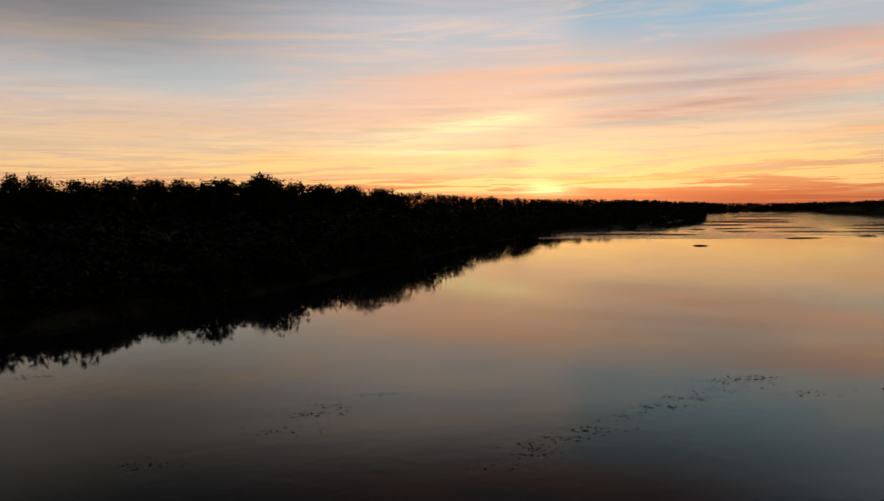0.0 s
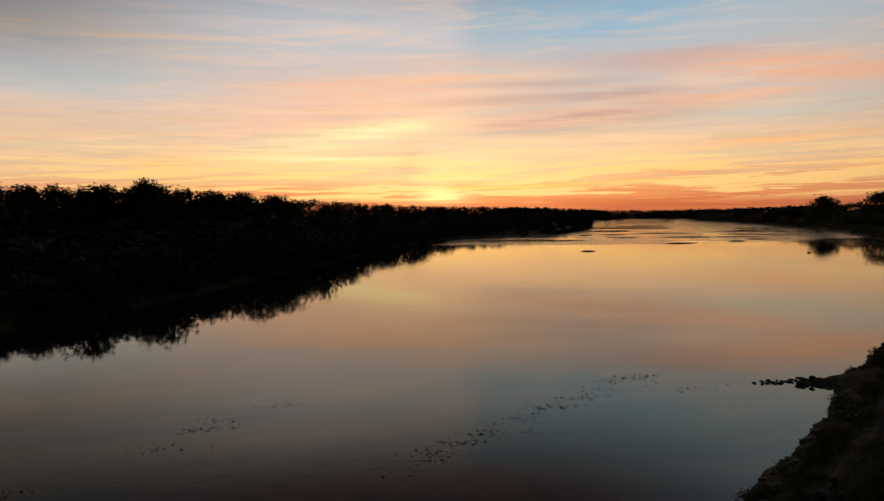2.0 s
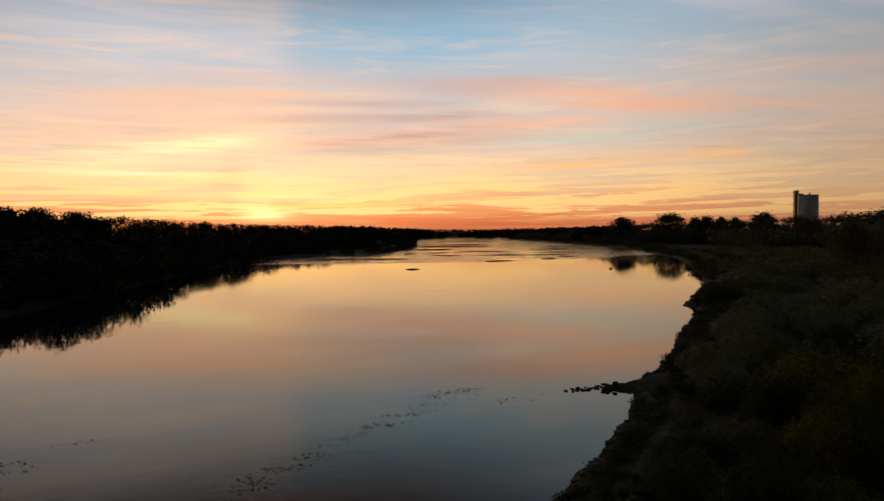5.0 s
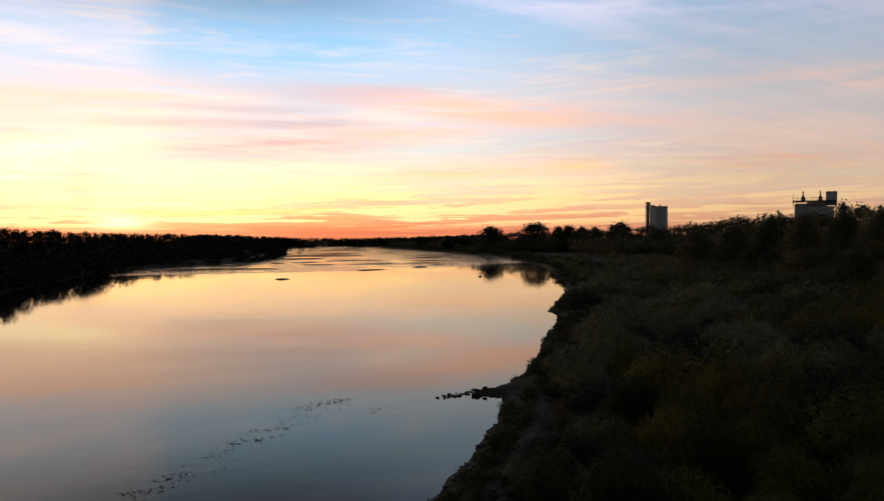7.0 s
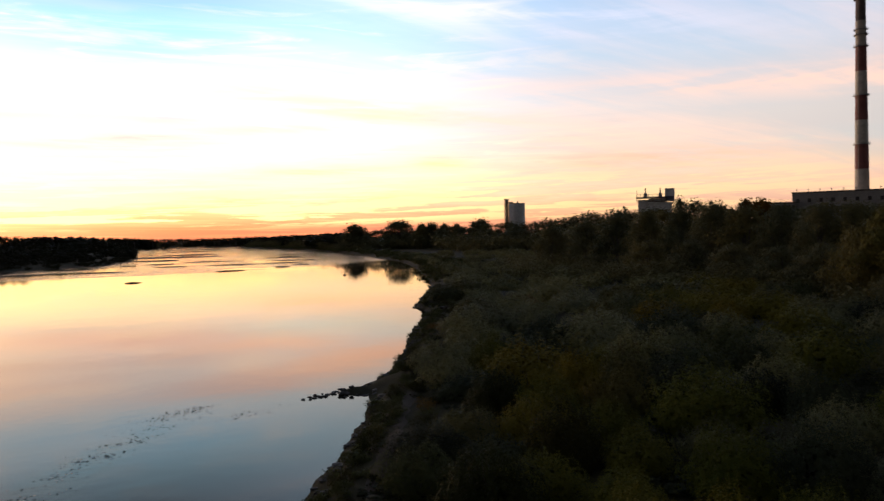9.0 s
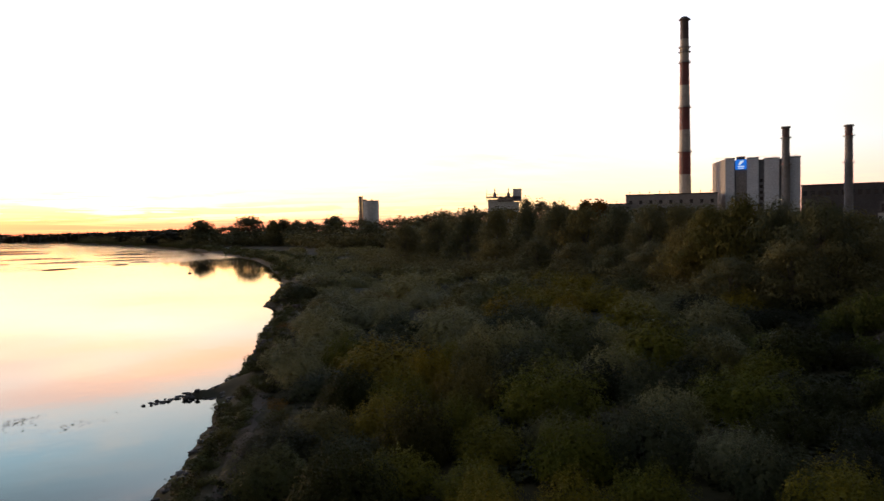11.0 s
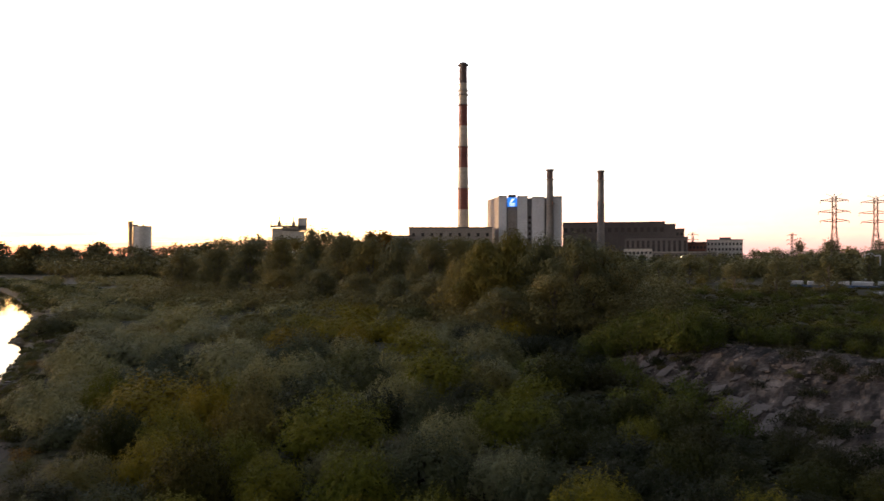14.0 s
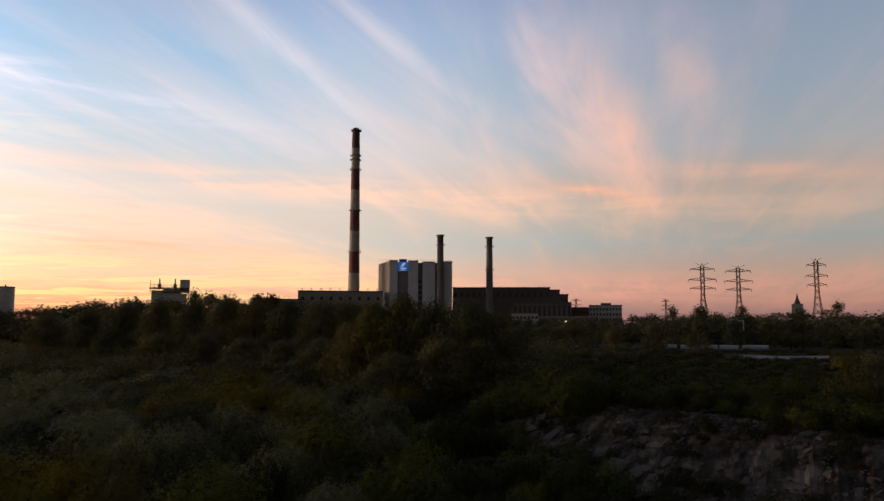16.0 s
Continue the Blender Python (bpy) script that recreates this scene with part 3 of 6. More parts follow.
wr = np.concatenate([[3], np.geomspace(20, 2200, 24)])
wh = np.radians(np.arange(0, 360, 6))
wv = [(0, 0, 0)] + [(r * math.sin(h), r * math.cos(h), 0) for r in wr for h in wh]
nw = len(wh)
wf = [(0, 1 + (k + 1) % nw, 1 + k) for k in range(nw)]
for i in range(len(wr) - 1):
    for k in range(nw):
        a, b = 1 + i * nw, 1 + (i + 1) * nw
        wf.append((a + k, a + (k + 1) % nw, b + (k + 1) % nw, b + k))
water = tagged(new("water", mesh("water", wv, wf, M_water)), "calm river water mirroring the evening sky", "water", kind="structure")

# ---- plants ----
def leaves(centres, along, length, width, rng, out=None, loose=0.55):
    """Leaf sprays (n, 4, 3): rhombs with their long axis along the given directions, their faces turned outward, with some scatter."""
    n = len(centres)
    r = rng.normal(size=(n, 3))
    f = r if out is None else out / (np.linalg.norm(out, axis=1, keepdims=True) + 1e-9) + r * loose
    f /= np.linalg.norm(f, axis=1, keepdims=True) + 1e-9
    a = along - f * (along * f).sum(1, keepdims=True)
    a /= np.linalg.norm(a, axis=1, keepdims=True) + 1e-9
    b = np.cross(f, a)
    ln, wd = length * rng.uniform(0.6, 1.35, (n, 1)), width * rng.uniform(0.6, 1.35, (n, 1))
    bow = f * wd * rng.uniform(-0.4, 0.4, (n, 1))
    return np.stack([centres - a * ln / 2, centres + b * wd / 2 + bow, centres + a * ln / 2, centres - b * wd / 2 + bow], 1)


def crown_points(clumps, n, rng, shell=0.55):
    """n places in the outer part of a set of ellipsoid clumps (centre, radii), more in the larger ones."""
    c = np.array([k[0] for k in clumps])
    r = np.array([k[1] for k in clumps])
    w = (r.prod(1)) ** (2 / 3)
    pick = rng.choice(len(clumps), n, p=w / w.sum())
    d = rng.normal(size=(n, 3))
    d /= np.linalg.norm(d, axis=1, keepdims=True)
    s = shell + (1.08 - shell) * rng.uniform(0, 1, (n, 1)) ** 0.7
    s *= 1 + 0.16 * rng.normal(size=(n, 1))
    return c[pick] + d * s * r[pick], d


def broad_tree(name, seed, mat, tall, spread, n, size, droop=0.0, clumps=18, low=0.22, slim=0.55, loose=0.3):
    """A tree in its own space: trunk with limbs, and a crown of many leaf sprays in uneven clumps."""
    rng = np.random.RandomState(seed)
    bm = bmesh.new()
    fork = tall * rng.uniform(0.28, 0.4)
    lean = rng.uniform(-0.04, 0.04, 2) * tall
    tr = tall * 0.022
    stem = tube(bm, [(0, 0, -0.6), (lean[0] * 0.3, lean[1] * 0.3, fork * 0.5), (lean[0], lean[1], fork), (lean[0] * 1.6, lean[1] * 1.6, tall * 0.8)], [tr * 1.5, tr, tr * 0.85, tr * 0.2], 7)
    cl = []
    for i in range(clumps):
        a = i * 2.4 + rng.uniform(-0.5, 0.5)
        f = rng.uniform(low, 1.0)
        prof = math.sin(math.pi * min(1.0, 0.18 + 0.82 * (f - low) / (1 - low)) ** 0.8) ** 0.7
        rad = spread * prof * rng.uniform(0.45, 0.85)
        c = np.array([math.cos(a) * rad + lean[0] * f, math.sin(a) * rad + lean[1] * f, tall * (0.07 + 0.83 * f)])
        s = spread * rng.uniform(0.3, 0.5)
        cl.append((c, np.array([s, s, s * rng.uniform(0.65, 1.05)])))
        if i % 2 == 0:
            z0 = min(fork * rng.uniform(0.7, 1.2), c[2] * 0.8)
            mid = (c[0] * 0.45, c[1] * 0.45, z0 + (c[2] - z0) * 0.6)
            graft(bm, tube(bm, [(lean[0] * 0.8, lean[1] * 0.8, z0), mid, tuple(c)], [tr * 0.5, tr * 0.3, tr * 0.08], 5, False), stem)
    top = np.array([lean[0], lean[1], tall - spread * 0.28])
    cl.append((top, np.array([spread * 0.33, spread * 0.33, spread * 0.3])))
    p, d = crown_points(cl, n, rng)
    go = d * 0.6 + rng.normal(size=p.shape) * 0.5 + np.array([0, 0, -droop])
    lv = leaves(p, go, size, size * slim, rng, d + np.array([0, 0, 0.25]), loose)
    lv[:, :, 2] = np.maximum(lv[:, :, 2], 0.3)
    tm = bpy.data.meshes.new("trunk")
    bm.to_mesh(tm)
    bm.free()
    tm.materials.append(M_bark)
    return tm, quads("crown", lv, mat)


def shoot_shrub(seed, mat, tall, spread, shoots, per, size, stiff=0.5):
    """A shrub of many shoots that rise and arch outward, leafed along their upper part."""
    rng = np.random.RandomState(seed)
    bm = bmesh.new()
    P, D, O, stem = [], [], [], None
    tufts = [(k * 2.4 + rng.uniform(-0.4, 0.4), math.sqrt((k + 0.3) / 11), rng.uniform(0.78, 1.12)) for k in range(11)]
    for i in range(shoots):
        ta, tq, th = tufts[rng.randint(11)]
        cx, cy = math.cos(ta) * tq, math.sin(ta) * tq
        ox, oy = rng.normal(size=2) * 0.13
        a, q = math.atan2(cy + oy, cx + ox), min(1.15, math.hypot(cx + ox, cy + oy))
        r0, r1 = spread * 0.3 * q, spread * q
        h = tall * th * (1 - 0.5 * tq ** 2.2) * rng.uniform(0.78, 1.06) * (1 - 1.2 * (ox * ox + oy * oy) ** 0.5)
        base = np.array([math.cos(a) * r0, math.sin(a) * r0, -0.25])
        tip = np.array([math.cos(a) * r1, math.sin(a) * r1, h])
        mid = base * 0.45 + tip * 0.55 + np.array([0, 0, h * (0.18 + 0.12 * (1 - stiff))])
        if i % 6 == 0:
            shoot = tube(bm, [tuple(base), tuple(mid), tuple(tip)], [0.035 * tall / 4, 0.02 * tall / 4, 0.006], 4, False)
            if stem:
                graft(bm, shoot, stem)
            else:
                stem = shoot
        t = (0.25 + 0.8 * rng.uniform(0, 1, per) ** 0.75)[:, None]
        p = (1 - t) ** 2 * base + 2 * t * (1 - t) * mid + t * t * tip
        d = 2 * (1 - t) * (mid - base) + 2 * t * (tip - mid)
        P.append(p + rng.normal(size=p.shape) * size * 0.75)
        O.append(np.column_stack([np.full(per, ox), np.full(per, oy), np.zeros(per)]) * 4.5)
        D.append(d / np.linalg.norm(d, axis=1, keepdims=True) * 0.8 + rng.normal(size=p.shape) * 0.45)
    P = np.concatenate(P)
    lv = leaves(P, np.concatenate(D), size, size * 0.31, rng, np.concatenate(O) + 0.7 * (P - np.array([0, 0, tall * 0.3])) / np.array([spread, spread, tall * 0.7]) + np.array([0, 0, 0.2]), 0.28)
    tm = bpy.data.meshes.new("stem")
    bm.to_mesh(tm)
    bm.free()
    tm.materials.append(M_bark)
    return tm, quads("foliage", lv, mat)


def dome_bush(seed, mat, lobes, n, size, slim=0.42, radius=4.5, tall=4.2):
    """A broad rounded bush: a dome of upright leafy lobes over a darker inside, with single shoots standing out of the top."""
    rng = np.random.RandomState(seed)
    bm = bmesh.new()
    stem = None
    centres, sizes = [], []
    for i in range(lobes):
        f = (i + 0.5) / lobes
        up = 1 - 0.97 * f
        a = i * 2.39996 + rng.uniform(-0.3, 0.3)
        k = rng.uniform(0.6, 0.95)
        flat = math.sqrt(max(0.0, 1 - up * up))
        c = np.array([math.cos(a) * flat * k * radius, math.sin(a) * flat * k * radius, 0.25 + up * k * tall * rng.uniform(0.82, 1.05)])
        w = radius * rng.uniform(0.14, 0.24)
        centres.append(c)
        sizes.append((w, w, w * rng.uniform(1.0, 1.5)))
        if i % 5 == 0:
            t = tube(bm, [(c[0] * 0.2, c[1] * 0.2, -0.3), (c[0] * 0.6, c[1] * 0.6, c[2] * 0.55), tuple(c)], [0.06, 0.04, 0.012], 4, False)
            if stem:
                graft(bm, t, stem)
            else:
                stem = t
    centres, sizes = np.array(centres), np.array(sizes)
    pick = rng.randint(0, lobes, n)
    d = rng.normal(size=(n, 3))
    d[:, 2] = np.abs(d[:, 2]) * 0.9 - 0.25
    d /= np.linalg.norm(d, axis=1, keepdims=True)
    p = centres[pick] + d * sizes[pick] * (0.8 + 0.28 * rng.uniform(0, 1, (n, 1)) ** 0.6)
    # shoots that stand above the lobes
    m = n // 9
    sp = rng.randint(0, lobes, m)
    lift = rng.uniform(0.8, 1.55, (m, 1))
    q = centres[sp] + np.column_stack([rng.normal(size=(m, 2)) * 0.12, np.zeros(m)]) + sizes[sp] * np.array([0, 0, 1.0]) * lift
    dome = np.concatenate([p, q]) / np.array([radius, radius, tall])
    dome[:, 2] *= 1.2
    out = np.concatenate([d, rng.normal(size=(m, 3)) * 0.4 + np.array([0, 0, 0.3])]) * 0.75 + dome * 0.8 + np.array([0, 0, 0.25])
    go = np.concatenate([d * 0.5 + np.array([0, 0, 0.75]), np.tile([0, 0, 1.0], (m, 1))]) + rng.normal(size=(n + m, 3)) * 0.4
    lv = leaves(np.concatenate([p, q]), go, size, size * slim, rng, out, 0.2)
    # inside: larger, sparser leaf sprays that close the bush
    k = 520
    e = rng.normal(size=(k, 3))
    e[:, 2] = np.abs(e[:, 2])
    e /= np.linalg.norm(e, axis=1, keepdims=True)
    inner = e * np.array([radius, radius, tall]) * rng.uniform(0.5, 0.72, (k, 1))
    lv = np.concatenate([lv, leaves(inner, rng.normal(size=(k, 3)), radius * 0.15, radius * 0.11, rng, e, 0.35)])
    lv[:, :, 2] = np.maximum(lv[:, :, 2], -0.15)
    tm = bpy.data.meshes.new("stem")
    bm.to_mesh(tm)
    bm.free()
    tm.materials.append(M_bark)
    return tm, quads("foliage", lv, mat)


def plant(name, pair, names, label, category, x, y, z, scale, turn, flat=1.0, group=""):
    t = thing(name, label, category, None, group)
    piece(names[0], pair[0], t)
    piece(names[1], pair[1], t)
    t.matrix_basis = pose(x, y, z, 0, 0, turn) @ Matrix.Diagonal((scale * flat, scale * flat, scale, 1))
    return t


R = random.Random(4)
TREE_PARTS, SHRUB_PARTS = ("trunk", "crown"), ("stem", "foliage")
round_trees = [broad_tree("t", 10 + k, M_poplar, 20.0, 6.2 + 0.7 * (k % 3), 1700, 1.05, 0.2, 24 + k, 0.0) for k in range(4)]
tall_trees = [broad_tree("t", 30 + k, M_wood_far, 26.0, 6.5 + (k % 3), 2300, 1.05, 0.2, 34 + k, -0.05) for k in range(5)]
weeping = [broad_tree("t", 50 + k, M_poplar, 21.0, 7.5, 12000, 0.85, 1.8, 40, -0.06, 0.2, 0.14) for k in range(3)]
gold_willow = broad_tree("t", 57, M_oldwillow, 21.0, 7.0, 12000, 0.85, 1.8, 36, -0.06, 0.2, 0.14)
mound = [broad_tree("m", 70 + k, (M_willow, M_poplar, M_silver)[k], 5.0, 3.3, 1500, 0.3, -0.3, 18, 0.0) for k in range(3)]
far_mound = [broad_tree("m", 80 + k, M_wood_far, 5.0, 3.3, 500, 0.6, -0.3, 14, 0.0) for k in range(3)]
KINDS = {"gold": M_gold, "silver": M_silver, "hazed_willow": M_hazed_willow, "willow": M_willow, "green": M_green, "dark": M_shade}
SLIM = {"gold": 0.4, "silver": 0.3, "hazed_willow": 0.32, "willow": 0.36, "green": 0.55, "dark": 0.42}
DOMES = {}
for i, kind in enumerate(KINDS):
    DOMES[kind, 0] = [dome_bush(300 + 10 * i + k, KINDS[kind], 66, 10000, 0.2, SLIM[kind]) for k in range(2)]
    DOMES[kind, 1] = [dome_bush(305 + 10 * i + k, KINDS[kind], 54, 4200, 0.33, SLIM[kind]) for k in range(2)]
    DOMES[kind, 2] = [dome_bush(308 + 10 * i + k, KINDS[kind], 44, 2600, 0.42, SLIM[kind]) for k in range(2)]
green_bush = [shoot_shrub(144 + k, M_fresh, 3.6, 2.0, 150, 20, 0.23, 0.9) for k in range(3)]
weed_lite = [shoot_shrub(180 + k, M_fresh, 3.6, 2.0, 80, 11, 0.34, 0.9) for k in range(3)]
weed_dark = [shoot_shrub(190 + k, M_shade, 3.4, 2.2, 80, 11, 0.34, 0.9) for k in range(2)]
herb = [shoot_shrub(150 + k, (M_green, M_willow)[k % 2], 1.5, 1.1, 70, 11, 0.16, 0.9) for k in range(3)]
dome_tree = [broad_tree("t", 170 + k, M_poplar, 20.0, 8.5, 3600, 1.3, 0.1, 60, 0.0) for k in range(2)]
autumn_tree = broad_tree("t", 160, M_autumn, 14.0, 4.8, 1500, 0.8, 0.0, 14)


def scrub_leaves(n, seed, size):
    """Leaf sprays of one low rounded bush, 1 m high, for the joined scrub."""
    rng = np.random.RandomState(seed)
    cl = [(np.array([math.cos(k * 2.4) * 0.55 * (k / 7) ** 0.5, math.sin(k * 2.4) * 0.55 * (k / 7) ** 0.5, 0.45 + 0.2 * rng.uniform(-1, 1)]), np.array([0.36, 0.36, 0.36])) for k in range(8)]
    p, d = crown_points(cl, n, rng)
    lv = leaves(p, d * 0.6 + rng.normal(size=p.shape) * 0.6, size, size * 0.62, rng, d + np.array([0, 0, 0.25]), 0.3)
    lv[:, :, 2] = np.maximum(lv[:, :, 2], -0.1)
    return lv


SCRUB = [scrub_leaves(150, 200 + k, 0.25) for k in range(6)]
SCRUB_LOW = [scrub_leaves(85, 230 + k, 0.34) for k in range(4)]
SCRUB_BIG = [scrub_leaves(900, 220 + k, 0.055) for k in range(4)]
SCRUB_MID = [scrub_leaves(420, 240 + k, 0.085) for k in range(4)]
SCRUB_FINE = [scrub_leaves(300, 210 + k, 0.17) for k in range(4)]


def scrub(name, label, spots_list, mat, kinds=None):
    """One joined spread of bushes past counting: (x, y, z, height, flatness)."""
    rng = np.random.RandomState(len(spots_list))
    out = []
    for x, y, z, tall, flat in spots_list:
        a = rng.uniform(0, 6.283)
        lv = (kinds or SCRUB)[rng.randint(4)].copy()
        c, s = math.cos(a), math.sin(a)
        xy = lv[:, :, :2] @ np.array([[c, s], [-s, c]])
        out.append(np.stack([xy[:, :, 0] * tall * flat + x, xy[:, :, 1] * tall * flat + y, lv[:, :, 2] * tall + z], -1))
    return tagged(new(name, quads(name, np.concatenate(out), mat)), label, "scrub", kind="stuff")


def tree(pairs, x, y, tall, base_tall, label, name="tree", flat=1.0, z=None):
    zz = float(land(x, y)[0]) if z is None else z
    return plant(name, R.choice(pairs), TREE_PARTS, label, "tree", x, y, zz, (tall - zz) / base_tall, R.uniform(0, 360), flat, "riverside trees")


# far bank: tall forest, top line given by heading, elevation and distance
def line(h, table):
    return [float(np.interp(h, [r[0] for r in table], [r[k] for r in table])) for k in range(1, len(table[0]))]


FOREST = [(-48, 2.5, 285), (-31, 2.05, 285), (-29, 2.5, 285), (-26, 2.35, 290), (-20, 2.4, 300), (-13.6, 2.45, 320), (-8, 1.9, 350), (-6, 1.75, 370), (-1.2, 1.2, 450), (5.6, 0.7, 720), (12.7, 0.46, 950), (18.6, 0.24, 1200), (23, 0.1, 1500)]
h = -46.0
while h < 20.5:
    el, d = line(h, FOREST)
    d *= R.uniform(0.98, 1.12)
    x, y = at(h, d)
    tall = height_at(d, el + R.uniform(-0.28, 0.1) * 300 / d)
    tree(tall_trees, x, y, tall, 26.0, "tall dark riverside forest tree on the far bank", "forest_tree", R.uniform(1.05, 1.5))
    h += math.degrees(4.6 / d) * R.uniform(0.8, 1.3)
for hh, el in ((-29.3, 2.75), (-30.4, 2.7), (-13.9, 2.85), (-13.2, 2.75)):
    d = 300
    x, y = at(hh, d)
    tree(tall_trees, x, y, height_at(d, el), 26.0, "taller poplar standing above the dark forest", "poplar_tree", 0.8)
# lower willows between the forest and the water, on the far bank
FRONT = [(-48, 0.9, 110), (-32, 1.0, 115), (-25, 2.4, 124), (-17, 6.6, 144), (-10, 9.2, 175), (-3.6, 11.0, 222), (3.7, 10.5, 325), (8.2, 9.5, 458), (12, 7, 500)]
h = -47.0
while h < 17.5:
    tall, d = line(h, FRONT)
    if h > 8.2:
        d = 480 + (h - 8.2) * 14
    for row in range(2):
        dd = d + row * R.uniform(6, 16) + tall * 0.22
        x, y = at(h + R.uniform(-0.5, 0.5), dd)
        tl = tall * R.uniform(0.65, 1.05) + row * 1.6
        plant("bank_willow", R.choice(far_mound), TREE_PARTS, "dark rounded willow on the far river bank", "shrub", x, y, max(float(land(x, y)[0]), 0.0) - 0.5, tl / 5.0, R.uniform(0, 360), R.uniform(1.0, 1.5), "far bank willows")
    h += math.degrees(5.0 / d) * R.uniform(0.9, 1.3)
# trees far off, where the river bends, and along the near bank
BEND = [(18, 0.1, 1500), (21, 0.12, 1500), (24.5, 0.0, 1650), (27, 0.03, 1600), (29, 0.08, 1400), (32, 0.15, 1150), (35, 0.25, 900), (38.5, 0.4, 820), (42, 0.5, 760), (46, 0.62, 590), (50, 0.85, 560), (52, 1.0, 540), (55, 1.3, 505), (57.7, 1.75, 470), (58.8, 1.8, 460), (60, 1.55, 440), (61.6, 1.55, 425), (63, 1.8, 410), (66, 1.75, 380), (72, 1.6, 360), (82, 1.1, 380), (90, 0.3, 420), (94, 0.3, 440), (98, 0.7, 430), (104, 0.8, 420), (112, 0.85, 400), (122, 0.9, 400)]
h = 17.0
while h < 121:
    el, d = line(h, BEND)
    d *= R.uniform(0.95, 1.1)
    x, y = at(h, d)
    tall = height_at(d, el + R.uniform(-0.3, 0.08) * 400 / d)
    tree(tall_trees if d > 900 else round_trees, x, y, tall, 26.0 if d > 900 else 20.0, "dark leafy tree in a distant tree belt", "belt_tree", R.uniform(1.5, 2.1))
    h += math.degrees(7.0 / d) * R.uniform(0.8, 1.3)
for hh, el, d, flat in ((36.8, 0.82, 790, 1.7), (40.35, 1.05, 730, 1.7), (42.2, 0.78, 700, 1.0), (43.05, 0.85, 700, 1.0), (44.0, 0.75, 700, 1.0), (45.0, 0.72, 690, 1.0), (47.0, 1.05, 640, 1.3), (62.3, 2.35, 400, 0.8), (63.3, 2.15, 395, 0.9), (65.0, 1.9, 330, 0.9), (99.2, 1.25, 380, 0.7), (101.2, 1.25, 400, 1.1), (104.2, 1.2, 400, 1.0), (108, 1.0, 330, 1.0), (110.3, 1.5, 420, 0.8)):
    x, y = at(hh, d)
    tree(dome_tree if hh < 48 else round_trees, x, y, height_at(d, el), 20.0, "rounded tree standing above the tree belt", "belt_tree", flat)
for hh in (66.9, 68.0):
    x, y = at(hh, 380)
    plant("autumn_tree", autumn_tree, TREE_PARTS, "thin-crowned tree with orange autumn leaves", "tree", x, y, 5.0, (height_at(380, 2.0) - 5) / 14.0, R.uniform(0, 360))
# the wall of willows and poplars behind the scrub
for hh, d, el, kind in ((52.5, 270, 0.6, 0), (55, 262, 0.85, 0), (57.5, 250, 1.2, 0), (60, 240, 1.45, 0), (62.5, 232, 1.6, 0), (64.8, 222, 1.75, 0), (67, 215, 1.75, 0), (69.3, 208, 1.8, 0), (71.6, 198, 1.6, 0), (73.6, 196, 1.4, 0), (74.2, 156, 0.0, 0), (76.2, 152, 1.5, 1), (78.4, 150, 2.25, 1), (80.6, 146, 1.9, 0), (83.2, 142, 1.8, 0), (85.4, 146, 1.0, 0), (87.2, 160, -0.4, 0), (72, 168, -1.2, 0), (66, 190, -1.2, 0), (60, 215, -0.9, 0), (77.5, 134, -2.4, 0), (81.5, 132, -1.2, 0), (84.2, 136, -1.6, 0), (69, 178, -1.4, 0), (63, 205, -1.0, 0)):
    x, y = at(hh, d)
    tree([gold_willow] if kind else weeping, x, y, height_at(d, el), 21.0, "old willow turning yellow at its top" if kind else "large dark weeping willow with hanging branches", "willow_tree", R.uniform(1.1, 1.4) * 20 / height_at(d, el))

# scrub on the near bank
RIGHT_SIDE = []
tries = 0
spots_taken = {}


def free(x, y, gap):
    k = (int(x // 4), int(y // 4))
    for i in range(k[0] - 2, k[0] + 3):
        for j in range(k[1] - 2, k[1] + 3):
            for (a, b, g) in spots_taken.get((i, j), ()):
                if (a - x) ** 2 + (b - y) ** 2 < (gap * 0.5 + g * 0.5) ** 2:
                    return False
    spots_taken.setdefault(k, []).append((x, y, gap))
    return True


def on_path(x, y):
    return 30 < x < 47 and abs((y - 40) - (x - 31.5) * 0.85) < 1.6


def slope_at(hd, f):
    """A place on the embankment: heading, and how far up it lies between toe (0) and crest (1)."""
    lo, hi = float(np.interp(hd, *zip(*TOE))), float(np.interp(hd, *zip(*CREST)))
    return at(hd, lo + (hi - lo) * f)


def rubble_zone(x, y, low=0.0):
    hd, d = math.degrees(math.atan2(x, y)) % 360, math.hypot(x, y)
    lo, hi = float(np.interp(hd, *zip(*TOE))), float(np.interp(hd, *zip(*CREST)))
    return hd > 86 and low < (d - lo) / (hi - lo) < 1.0


BUSH_NAMES = {"gold": ("goldenrod_bush", "yellow-green bush touched with autumn yellow"), "silver": ("silver_willow_bush", "grey-green silvery willow bush"),
              "hazed_willow": ("hazed_willow_bush", "broad rounded grey-green willow in dense scrub, haze in its leaf colour"), "willow": ("willow_bush", "olive green willow bush with upright leafy shoots"),
              "green": ("green_bush", "fresh green broad-leaved bush"), "dark": ("dark_bush", "dark green bush with upright shoots")}


def dome(kind, x, y, d, radius, tall):
    z = float(land(x, y)[0])
    name, label = BUSH_NAMES[kind]
    level = 0 if d < 64 else 1 if d < 150 else 2
    t = plant(name, R.choice(DOMES[kind, level]), SHRUB_PARTS, label, "shrub", x, y, z - 0.1, 1.0, 0, 1.0, "scrub bushes")
    t.matrix_basis = pose(x, y, z - 0.1, 0, 0, R.uniform(0, 360)) @ Matrix.Diagonal((radius / 4.5, radius / 4.5, tall / 4.2, 1))


